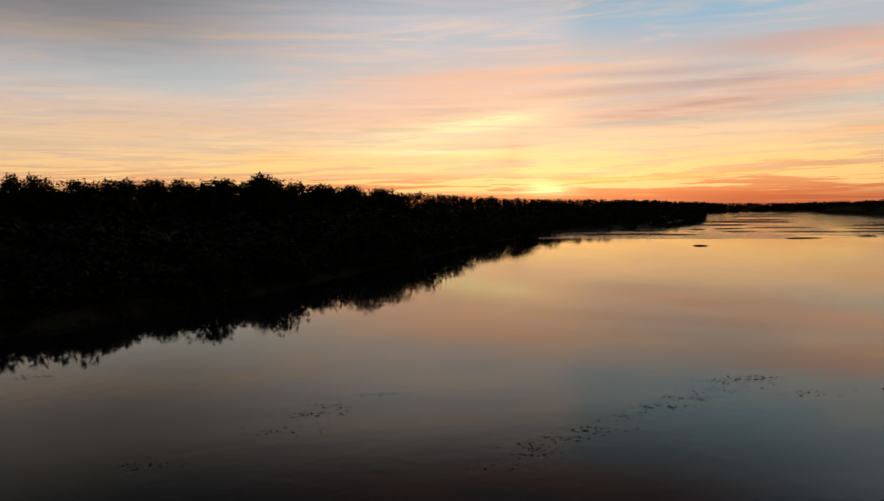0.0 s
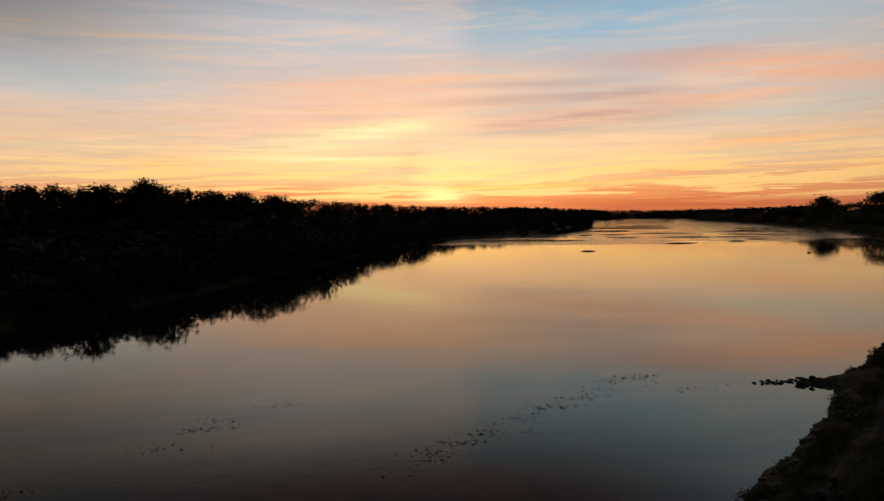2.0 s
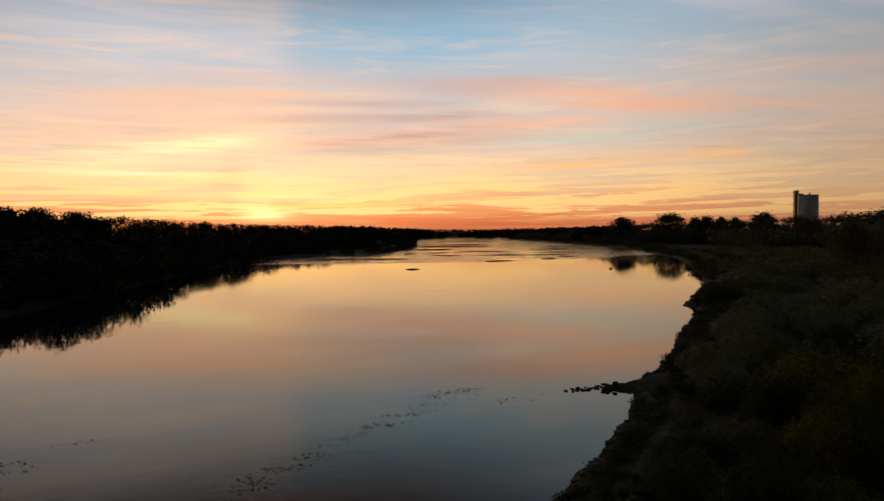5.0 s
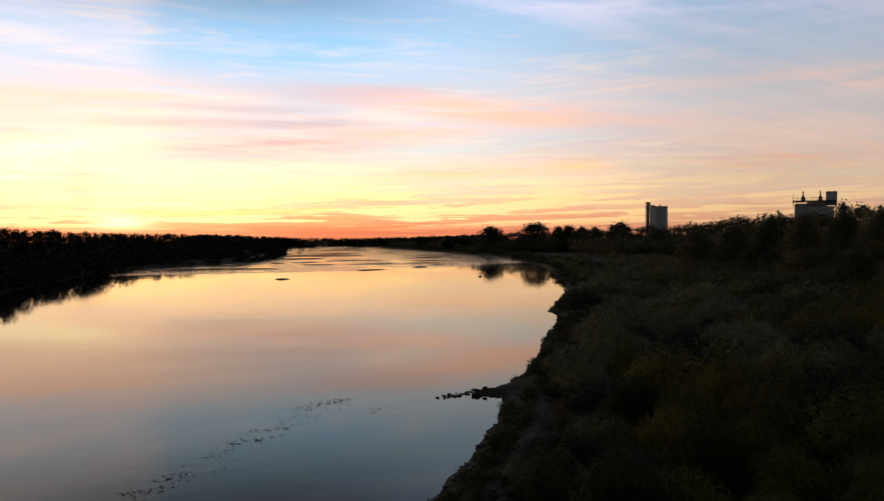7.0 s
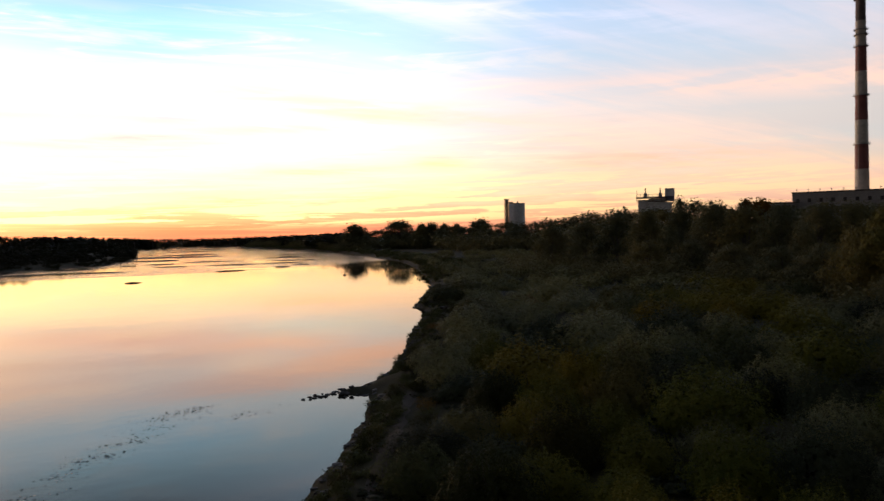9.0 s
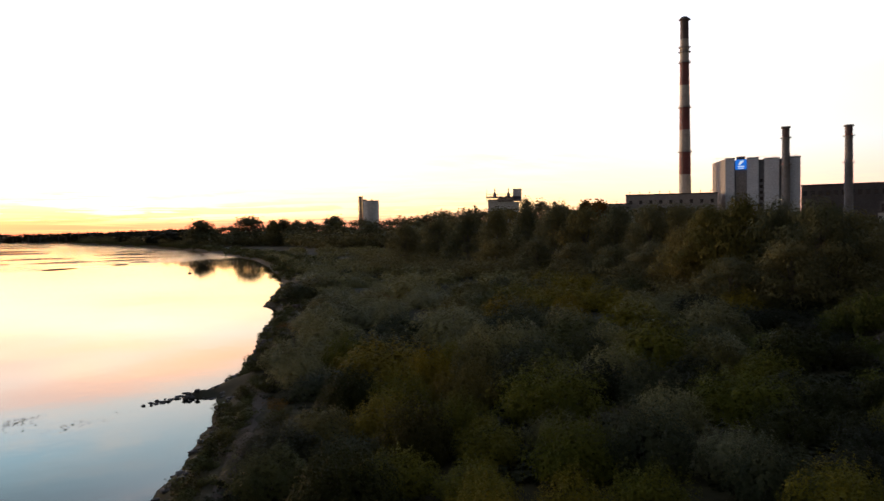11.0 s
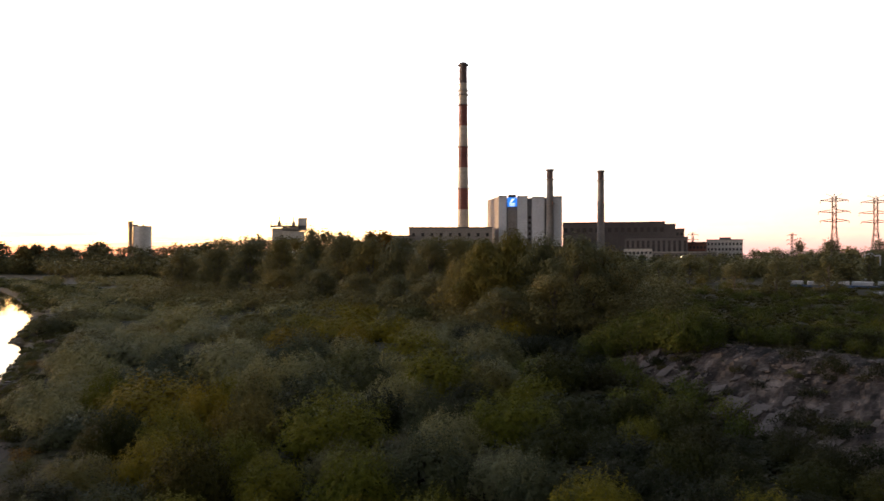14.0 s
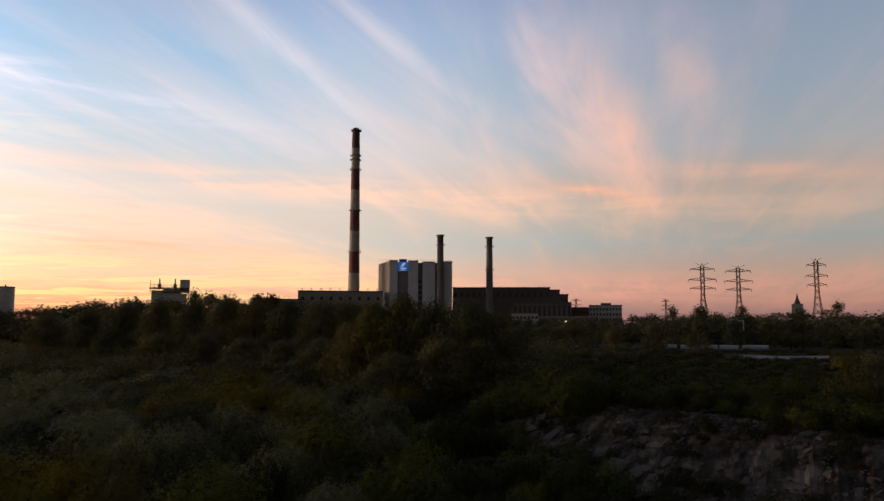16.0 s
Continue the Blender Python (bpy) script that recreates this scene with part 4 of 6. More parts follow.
# the bushes that stand out of the scrub: heading, distance, radius, height, kind
for hd, d, radius, tall, kind in ((64.0, 58, 5.4, 4.5, "gold"), (71.3, 47, 4.2, 4.3, "silver"), (80.2, 43, 2.8, 3.7, "silver"), (78.4, 60, 4.8, 4.2, "gold"), (72.2, 80, 5.2, 4.4, "gold"), (53.4, 49, 3.0, 4.2, "green"), (47.1, 40, 3.6, 4.0, "green"),
                                  (50.8, 75, 6.4, 4.4, "gold"), (56.0, 97, 6.6, 4.5, "hazed_willow"), (62.2, 76, 4.4, 4.2, "silver"), (61.3, 103, 6.2, 4.4, "silver"), (65.0, 134, 7.5, 4.2, "gold"), (68.4, 127, 6.5, 4.0, "gold"), (61.5, 142, 7.0, 4.0, "gold"),
                                  (53.0, 162, 7.4, 5.0, "hazed_willow"), (58.2, 150, 6.8, 4.8, "willow"), (47.2, 117, 8.0, 4.6, "hazed_willow"), (47.6, 84, 3.4, 4.0, "gold"), (43.4, 84, 4.0, 4.0, "hazed_willow"), (81.9, 81, 4.4, 3.9, "green"), (76.7, 96, 5.6, 4.2, "willow"),
                                  (87.2, 66, 2.4, 3.0, "green"), (91.1, 62, 3.0, 3.2, "green"), (91.2, 50, 2.4, 2.8, "green"), (85.2, 40, 3.2, 3.4, "gold"), (93.1, 41, 3.4, 3.2, "dark"), (87.3, 53, 3.4, 2.4, "dark"), (96.8, 41, 2.6, 2.8, "gold"),
                                  (57.5, 62, 3.4, 3.8, "willow"), (59.0, 84, 4.6, 4.2, "hazed_willow"), (68.0, 66, 3.4, 3.4, "dark"), (75.0, 70, 3.2, 3.2, "dark"), (83.5, 62, 3.0, 2.8, "green"), (66.0, 92, 5.0, 3.9, "willow"), (70.5, 105, 5.6, 4.0, "gold"), (75.2, 116, 5.0, 3.8, "dark")):
    x, y = at(hd, d)
    free(x, y, radius * 1.3)
    dome(kind, x, y, d, radius, tall)


while tries < 16000 and len(RIGHT_SIDE) < 520:
    tries += 1
    hd = R.uniform(30, 118)
    d = 30 * (330 / 30) ** R.uniform(0, 1)
    x, y = at(hd, d)
    rd = float(river_depth(x, y)[0])
    if rd < 2.0 or on_path(x, y) or (x < 54 and 61 < y < 72) or rubble_zone(x, y, -0.05):
        continue
    if d > 100 and hd > 88 and R.random() < 0.9:
        continue
    if d > (165 if hd < 72 else 130) and hd > 52 and hd < 90:
        continue
    radius = 2.2 + 3.2 * min(1, d / 150) * R.uniform(0.5, 1.2)
    if rd < 7:
        radius = 1.6
    elif hd > 84:
        radius = 2.2
    if not free(x, y, radius * 1.6):
        continue
    RIGHT_SIDE.append((x, y, d, hd, rd, radius))
for x, y, d, hd, rd, radius in RIGHT_SIDE:
    z = float(land(x, y)[0])
    turn = R.uniform(0, 360)
    r = float(waves(np.array([x]), np.array([y]), 0.1, 77)[0]) * 1.5 + R.uniform(-0.25, 0.25)
    if hd > 86 and d > 60:
        plant("weed_bush", R.choice(weed_lite + herb[:1]), SHRUB_PARTS, "tall yellow-green weeds on the rough meadow", "shrub", x, y, z, R.uniform(0.6, 1.0), turn, 1.2, "meadow weeds")
        continue
    if rd < 7:
        plant("bank_weed", R.choice(herb), SHRUB_PARTS, "low weeds on the stony river edge", "shrub", x, y, z, R.uniform(0.5, 1.1), turn, 1.3, "bank weeds")
        continue
    if hd < 50 or (hd < 58 and d > 95):
        # mostly the lightened willow here, its colour carrying the haze
        kind = R.choice(("hazed_willow", "hazed_willow", "hazed_willow", "willow", "silver") if d > 72 else ("willow", "green", "dark", "willow", "silver"))
    elif hd > 79:
        # darker leaf colours eastward, in place of the weaker light there
        kind = R.choice(("dark", "green", "green", "dark", "gold"))
    elif r < -0.2:
        kind = R.choice(("silver", "hazed_willow"))
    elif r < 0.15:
        kind = R.choice(("willow", "willow", "hazed_willow", "dark"))
    else:
        kind = R.choice(("gold", "gold", "willow"))
    tall = R.uniform(2.2, 4.6) * (0.6 if hd > 80 else 0.85 if d < 60 else 1.0)
    dome(kind, x, y, d, radius * R.uniform(0.9, 1.2), tall)


# dense scrub past counting: under the forest, under the willow wall, and between the single bushes
def fill(n, h0, h1, d0, d1, tall, flat, keep, power=1.0, edge=4.0):
    out, tries = [], 0
    while len(out) < n and tries < n * 8:
        tries += 1
        hd = R.uniform(h0, h1)
        lo, hi = d0(hd), d1(hd)
        if hi <= lo:
            continue
        d = lo * (hi / lo) ** (R.random() ** power)
        x, y = at(hd, d)
        if float(river_depth(x, y)[0]) < edge or not keep(x, y, d, hd):
            continue
        out.append((x, y, float(land(x, y)[0]) - 0.2, tall(hd, d) * R.uniform(0.7, 1.25), flat * R.uniform(0.9, 1.4)))
    return out


def front_d(hd):
    return line(hd, FRONT)[1] if hd < 8.2 else 480 + (hd - 8.2) * 14


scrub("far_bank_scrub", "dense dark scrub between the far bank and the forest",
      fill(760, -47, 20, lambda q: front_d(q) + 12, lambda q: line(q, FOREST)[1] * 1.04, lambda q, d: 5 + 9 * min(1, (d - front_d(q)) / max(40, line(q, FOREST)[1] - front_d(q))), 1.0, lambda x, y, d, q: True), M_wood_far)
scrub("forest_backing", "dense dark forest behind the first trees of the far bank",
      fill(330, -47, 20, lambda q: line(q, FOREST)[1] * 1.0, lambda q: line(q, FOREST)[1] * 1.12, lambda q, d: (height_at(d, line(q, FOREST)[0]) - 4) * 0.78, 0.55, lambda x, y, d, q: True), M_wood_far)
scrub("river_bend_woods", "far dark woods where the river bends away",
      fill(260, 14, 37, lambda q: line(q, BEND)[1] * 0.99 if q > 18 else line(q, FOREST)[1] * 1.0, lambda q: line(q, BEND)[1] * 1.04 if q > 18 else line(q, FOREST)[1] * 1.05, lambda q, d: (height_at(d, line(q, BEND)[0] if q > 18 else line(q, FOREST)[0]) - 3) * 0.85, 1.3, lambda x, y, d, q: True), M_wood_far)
scrub("belt_scrub", "dense undergrowth below the distant tree belts",
      fill(360, 22, 120, lambda q: line(q, BEND)[1] * 0.9, lambda q: line(q, BEND)[1] * 1.06, lambda q, d: (height_at(d, line(q, BEND)[0]) - 4) * 0.68, 1.5, lambda x, y, d, q: True), M_poplar, SCRUB_MID)
# darkened leaf here too, for the dim ground below the slope
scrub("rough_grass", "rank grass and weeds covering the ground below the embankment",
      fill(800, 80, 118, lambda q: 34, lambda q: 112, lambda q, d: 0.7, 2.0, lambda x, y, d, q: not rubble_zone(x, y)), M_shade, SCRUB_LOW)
scrub("willow_undergrowth", "dense undergrowth below the willows",
      fill(150, 50, 90, lambda q: (160 if q < 73 else 128) + max(0, 72 - q) * 2.5, lambda q: 235 + max(0, 72 - q) * 4, lambda q, d: 6.5, 1.3, lambda x, y, d, q: True), M_poplar, SCRUB_BIG)
# same lightened willow leaf, with the haze in its colour
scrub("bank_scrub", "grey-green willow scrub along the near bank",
      fill(260, 33, 62, lambda q: 165, lambda q: 520, lambda q, d: 3.6, 1.3, lambda x, y, d, q: True, 0.8, 7.0), M_hazed_willow, SCRUB_FINE)
# darkened leaf: the shade in the gaps between bushes is put into colour
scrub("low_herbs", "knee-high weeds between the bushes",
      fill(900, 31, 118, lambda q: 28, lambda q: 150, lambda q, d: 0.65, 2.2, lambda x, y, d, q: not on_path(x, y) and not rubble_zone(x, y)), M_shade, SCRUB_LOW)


def along_bank(points, n, tall, inland):
    """Bushes strung along a stretch of the bank."""
    legs = [(a, b, math.dist(a, b)) for a, b in zip(points, points[1:])]
    out = []
    for k in range(n):
        a, b, ln = R.choices(legs, [q[2] for q in legs])[0]
        f = R.random()
        x, y = a[0] + (b[0] - a[0]) * f, a[1] + (b[1] - a[1]) * f
        nx, ny = (b[1] - a[1]) / ln, -(b[0] - a[0]) / ln
        o = R.uniform(0.6, inland)
        for side in (1, -1):
            if float(river_depth(x + nx * o * side, y + ny * o * side)[0]) > 0.4 and not (x < 52 and 62 < y < 70):
                xx, yy = x + nx * o * side, y + ny * o * side
                out.append((xx, yy, max(0.0, float(land(xx, yy)[0])) - 0.25, tall * R.uniform(0.6, 1.2), R.uniform(1.0, 1.6)))
                break
    return out


scrub("waterside_scrub", "low willow scrub right down to the water", along_bank([p for p in RIGHT_BANK if 180 < p[1] < 1400], 420, 3.4, 22), M_willow)
scrub("waterside_herbs", "rough grass and herbs over the bank stones", along_bank([p for p in RIGHT_BANK if 25 < p[1] < 180.5 and p[0] < 170], 230, 0.9, 4.5), M_willow, SCRUB_FINE)
scrub("far_waterside_scrub", "dark low scrub along the far waterline", along_bank([p for p in LEFT_BANK if p[1] > 0], 420, 2.6, 7), M_wood_far)

# ---- power station and works ----
M_white = surface("white_cladding", [(0.3, (0.56, 0.61, 0.68)), (0.7, (0.7, 0.74, 0.79))], 0.08, 0.5, fine=0.9)
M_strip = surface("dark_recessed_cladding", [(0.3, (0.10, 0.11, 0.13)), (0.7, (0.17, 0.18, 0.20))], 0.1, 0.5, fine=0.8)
M_grey = surface("grey_render", [(0.3, (0.25, 0.24, 0.225)), (0.7, (0.36, 0.34, 0.32))], 0.1, 0.9, fine=0.7)
M_workshop = surface("workshop_render", [(0.3, (0.12, 0.115, 0.12)), (0.7, (0.18, 0.17, 0.175))], 0.1, 0.9, fine=0.7)
M_dark = surface("dark_brick", [(0.3, (0.085, 0.078, 0.078)), (0.7, (0.14, 0.13, 0.128))], 0.1, 0.9, fine=0.9)
M_redbrick = surface("red_brick", [(0.3, (0.12, 0.05, 0.04)), (0.7, (0.19, 0.085, 0.065))], 0.15, 0.9, fine=1.1)
M_concrete = surface("concrete", [(0.3, (0.26, 0.25, 0.24)), (0.7, (0.38, 0.37, 0.35))], 0.1, 0.85, fine=0.8)
M_shaft = surface("sooty_concrete", [(0.3, (0.19, 0.18, 0.175)), (0.7, (0.29, 0.275, 0.265))], 0.12, 0.9, fine=0.7)
M_band_red = surface("chimney_red_paint", [(0.3, (0.2, 0.07, 0.065)), (0.7, (0.27, 0.10, 0.09))], 0.12, 0.7, fine=0.6)
M_band_white = surface("chimney_white_paint", [(0.3, (0.48, 0.43, 0.36)), (0.7, (0.62, 0.57, 0.50))], 0.12, 0.7, fine=0.6)
M_band_soot = surface("chimney_soot", [(0.3, (0.10, 0.075, 0.075)), (0.7, (0.17, 0.12, 0.115))], 0.12, 0.8, fine=0.6)
M_steel = surface("galvanised_steel", [(0.3, (0.17, 0.17, 0.18)), (0.7, (0.28, 0.28, 0.28))], 1.0, 0.5, metal=0.5)
M_rust = surface("brown_steel", [(0.3, (0.1, 0.075, 0.065)), (0.7, (0.16, 0.125, 0.11))], 1.0, 0.7)
M_roof = surface("roof_felt", [(0.3, (0.05, 0.05, 0.052)), (0.7, (0.09, 0.09, 0.09))], 0.3, 0.9)
M_glass = surface("dull_window_glass", [(0.3, (0.02, 0.025, 0.03)), (0.7, (0.05, 0.055, 0.06))], 0.2, 0.15)
# off-white wall darkened in colour to offset the strong glow it catches
M_side_dimmed = surface("dimmed_side_cladding", [(0.3, (0.2, 0.175, 0.16)), (0.7, (0.27, 0.24, 0.22))], 0.1, 0.7, fine=0.8)
M_pale = surface("pale_facade", [(0.3, (0.46, 0.45, 0.43)), (0.7, (0.6, 0.59, 0.57))], 0.1, 0.85, fine=0.7)
M_bright = surface("white_render", [(0.3, (0.66, 0.66, 0.66)), (0.7, (0.8, 0.8, 0.79))], 0.1, 0.8, fine=0.7)
M_signblue = glowing("sign_blue", (0.02, 0.22, 0.9), 0.13)
M_signwhite = glowing("sign_white", (0.75, 0.9, 1.0), 0.16)
M_redlamp = glowing("red_lamp", (1.0, 0.3, 0.18), 0.25)
M_lamp = glowing("warm_lamp", (1.0, 0.8, 0.5), 0.9)


def facing(hd, dist, z=0.0, turn=0.0):
    """A pose whose local -y looks at the camera; x runs to the right as seen from it."""
    x, y = at(hd, dist)
    return pose(x, y, z, 0, 0, -hd + turn)


def ring(bm, z0, z1, r0, r1, sides=28):
    tube(bm, [(0, 0, z0), (0, 0, z1)], [r0, r1], sides)


def chimney_tall():
    D = 650.0
    top, r_top, r_bot = height_at(D, 15.13), 3.45, 5.8
    t = thing("banded_chimney", "tall concrete chimney painted in red and white bands", "chimney", facing(74.3, D))

    def rad(z):
        return r_bot + (r_top - r_bot) * (z / top) ** 0.85
    foot = 36.0
    step = (top - foot) / 8.3
    edges = [0, foot + step * 1.3] + [foot + step * k for k in (2.3, 3.3, 4.3, 5.3, 6.3, 7.35)] + [top]
    mats = [M_band_white, M_band_red, M_band_white, M_band_red, M_band_white, M_band_red, M_band_white, M_band_soot]
    for a, b, m in zip(edges, edges[1:], mats):
        bm = bmesh.new()
        tube(bm, [(0, 0, a), (0, 0, (a + b) / 2), (0, 0, b)], [rad(a), rad((a + b) / 2), rad(b)], 32)
        part("band", bm, m, t)
    for z in (foot + step * 0.25, edges[2], edges[4], edges[6], edges[7] - 7, edges[6] + 9, top - 1.6):
        bm = bmesh.new()
        ring(bm, z, z + 0.35, rad(z) + 1.3, rad(z) + 1.3)
        g = part("platform", bm, M_steel, t, "steel walkway ring with railing")
        bm = bmesh.new()
        for k in range(20):
            a = k * math.pi / 10
            x, y = math.cos(a) * (rad(z) + 1.25), math.sin(a) * (rad(z) + 1.25)
            tube(bm, [(x, y, z + 0.3), (x, y, z + 1.5)], [0.05, 0.05], 4)
        for hgt in (0.9, 1.5):
            pts = [(math.cos(k * math.pi / 10) * (rad(z) + 1.25), math.sin(k * math.pi / 10) * (rad(z) + 1.25), z + hgt) for k in range(21)]
            tube(bm, pts, [0.06] * 21, 4, False)
        part("railing", bm, M_steel, g)
    for z in (foot + step * 0.25 + 1.2,):
        for a in (-2.6, -0.55):
            bm = bmesh.new()
            bmesh.ops.create_icosphere(bm, subdivisions=1, radius=0.28, matrix=Matrix.Translation((math.cos(a) * (rad(z) + 1.4), math.sin(a) * (rad(z) + 1.4), z + 0.6)))
            part("obstruction_lamp", bm, M_redlamp, t, "small red warning lamp")
    bm = bmesh.new()
    ring(bm, top, top + 0.8, r_top * 0.86, r_top * 0.86)
    part("flue_mouth", bm, M_roof, t)
    bm = bmesh.new()
    for a in (-2.0,):
        for dx in (-0.25, 0.25):
            tube(bm, [(math.cos(a) * (r_bot + 0.3) + dx, math.sin(a) * (r_bot + 0.3), 20), (math.cos(a) * (r_top + 0.35) + dx, math.sin(a) * (r_top + 0.35), top)], [0.09, 0.09], 4)
    part("ladder", bm, M_steel, t)
    bm = bmesh.new()
    box(bm, -0.3, 0.3, -r_top - 2.6, -r_top - 2.4, top - 1.5, top + 0.6)
    box(bm, r_top + 1.0, r_top + 1.6, -0.3, 0.3, top - 2.4, top - 0.6)
    part("aerial", bm, M_steel, t)


def chimney_short(hd, el, dist, r, name):
    top = height_at(dist, el)
    t = thing(name, "slim sooty concrete chimney with a ringed top", "chimney", facing(hd, dist), "two slim chimneys")
    bm = bmesh.new()
    tube(bm, [(0, 0, 0), (0, 0, top * 0.5), (0, 0, top - 9)], [r * 1.35, r * 1.15, r], 24)
    part("shaft", bm, M_shaft, t)
    bm = bmesh.new()
    tube(bm, [(0, 0, top - 9), (0, 0, top - 1.5)], [r * 1.0, r * 1.0], 24)
    part("upper_shaft", bm, M_band_soot, t)
    bm = bmesh.new()
    tube(bm, [(0, 0, top - 1.5), (0, 0, top - 1.2), (0, 0, top)], [r * 1.05, r * 1.3, r * 1.3], 24)
    part("cap", bm, M_shaft, t)
    for z in (top - 9, top - 30):
        bm = bmesh.new()
        ring(bm, z, z + 0.4, r * 1.1 + 1.1, r * 1.1 + 1.1, 20)
        for k in range(14):
            a = k * math.pi / 7
            tube(bm, [(math.cos(a) * (r * 1.1 + 1.0), math.sin(a) * (r * 1.1 + 1.0), z + 0.3), (math.cos(a) * (r * 1.1 + 1.0), math.sin(a) * (r * 1.1 + 1.0), z + 1.6)], [0.07, 0.07], 4)
        part("platform", bm, M_steel, t)
        for a in (-1.0, -2.2):
            bm = bmesh.new()
            bmesh.ops.create_icosphere(bm, subdivisions=1, radius=0.24, matrix=Matrix.Translation((math.cos(a) * (r + 1.4), math.sin(a) * (r + 1.4), z + 1.2)))
            part("obstruction_lamp", bm, M_redlamp, t, "small red warning lamp")


def deg(a, dist):
    return dist * math.tan(radians(a))


def boiler_house():
    D, c = 620.0, 79.65
    t = thing("boiler_house", "tall white-clad boiler house with dark recessed strips", "power station", facing(c, D))
    top = height_at(D, 4.72)
    x0, x1 = deg(-2.5, D), deg(2.5, D)

    def X(h):
        return deg(h - c, D)
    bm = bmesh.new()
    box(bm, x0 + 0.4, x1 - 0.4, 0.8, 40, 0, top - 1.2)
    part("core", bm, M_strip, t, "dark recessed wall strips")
    # white panels of the front, with gaps for the recessed strips
    for a, b, dz in ((77.15, 77.78, 0.6), (78.62, 79.42, 0.3), (79.78, 80.78, -0.6), (81.32, 82.15, -0.4)):
        bm = bmesh.new()
        box(bm, X(a), X(b), -1.2, 3, 0, top + dz, 0.15)
        for k in range(1, 9):
            z = k * top / 9
            box(bm, X(a) - 0.02, X(b) + 0.02, -1.26, -1.18, z - 0.09, z + 0.09)
        part("panel", bm, M_white, t)
    # long side turned a little away from the river
    side = bmesh.new()
    vs = [side.verts.new(p) for p in ((X(77.15), -1.2, 0), (X(76.06), 34, 0), (X(76.06), 34, top + 0.3), (X(77.15), -1.2, top + 0.6),
                                      (X(77.15) + 3, 3, 0), (X(76.06) + 6, 38, 0), (X(76.06) + 6, 38, top + 0.3), (X(77.15) + 3, 3, top + 0.6))]
    for f in ((0, 3, 2, 1), (4, 5, 6, 7), (0, 4, 7, 3), (1, 2, 6, 5), (3, 7, 6, 2), (0, 1, 5, 4)):
        side.faces.new([vs[i] for i in f])
    part("side_wall", side, M_side_dimmed, t, "off-white side wall, colour darkened against the glow on it")
    # dark parapet caps, and the grey bay below the sign
    for a, b, dz in ((77.13, 77.8, 0.6), (78.6, 79.44, 0.3), (79.76, 80.8, -0.6), (81.3, 82.17, -0.4)):
        bm = bmesh.new()
        box(bm, X(a), X(b), -1.5, 3.3, top + dz, top + dz + 0.8, 0.1)
        part("parapet", bm, M_roof, t)
    bm = bmesh.new()
    box(bm, X(77.86), X(78.56), -0.4, 0.9, 0, top - 8.4, 0.1)
    part("bay", bm, M_shaft, t, "plain grey bay below the sign")
    bm = bmesh.new()
    box(bm, X(77.9), X(78.5), -0.5, 6, top - 1, top + 2.2)
    box(bm, x0 + 3, x1 - 2, 6, 38, top - 1.2, top - 0.4)
    part("roof", bm, M_roof, t, "flat dark roof with a stair head")
    bm = bmesh.new()
    for a, b in ((76.3, 78.6), (79.3, 80.9), (81.4, 82.1)):
        tube(bm, [(X(a), 2, top + 1.5), (X(b), 2, top + 1.5)], [0.09, 0.09], 4)
        for k in range(9):
            xx = X(a) + (X(b) - X(a)) * k / 8
            tube(bm, [(xx, 2, top - 0.5), (xx, 2, top + 1.5)], [0.07, 0.07], 4)
    part("roof_railing", bm, M_steel, t)
    # lit sign: a plain blue field with a white slash and a bar
    bm = bmesh.new()
    box(bm, X(77.83), X(78.6), -1.7, -1.2, top - 8.2, top - 0.2)
    sign = part("sign", bm, M_signblue, t, "lit blue sign board")
    bm = bmesh.new()
    a, b = X(77.95), X(78.48)
    vs = [bm.verts.new(p) for p in ((a + 0.8, -1.75, top - 4.6), (a + 2.6, -1.75, top - 4.6), (b - 0.4, -1.75, top - 1.2), (b - 3.0, -1.75, top - 1.2))]
    bm.faces.new(vs)
    part("slash", bm, M_signwhite, sign)
    bm = bmesh.new()
    box(bm, a + 0.3, b - 0.3, -1.78, -1.72, top - 6.3, top - 5.4)
    box(bm, a + 0.8, b - 0.8, -1.78, -1.72, top - 7.6, top - 7.0)
    part("bar", bm, M_signwhite, sign)
    # windows in the strips
    for h0, h1, n in ((79.5, 79.7, 10), (81.12, 81.28, 10)):
        for k in range(n):
            z = 8 + k * (top - 22) / n
            bm = bmesh.new()
            box(bm, X(h0), X(h1), 0.6, 0.86, z, z + 2.6, 0.05)
            part("window", bm, M_glass, t)
    bm = bmesh.new()
    bmesh.ops.create_icosphere(bm, subdivisions=1, radius=0.35, matrix=Matrix.Translation((X(78.55), -1.3, 34)))
    bmesh.ops.create_icosphere(bm, subdivisions=1, radius=0.35, matrix=Matrix.Translation((X(80.9), -1.3, 36)))
    part("wall_lamp", bm, M_lamp, t)
    return top


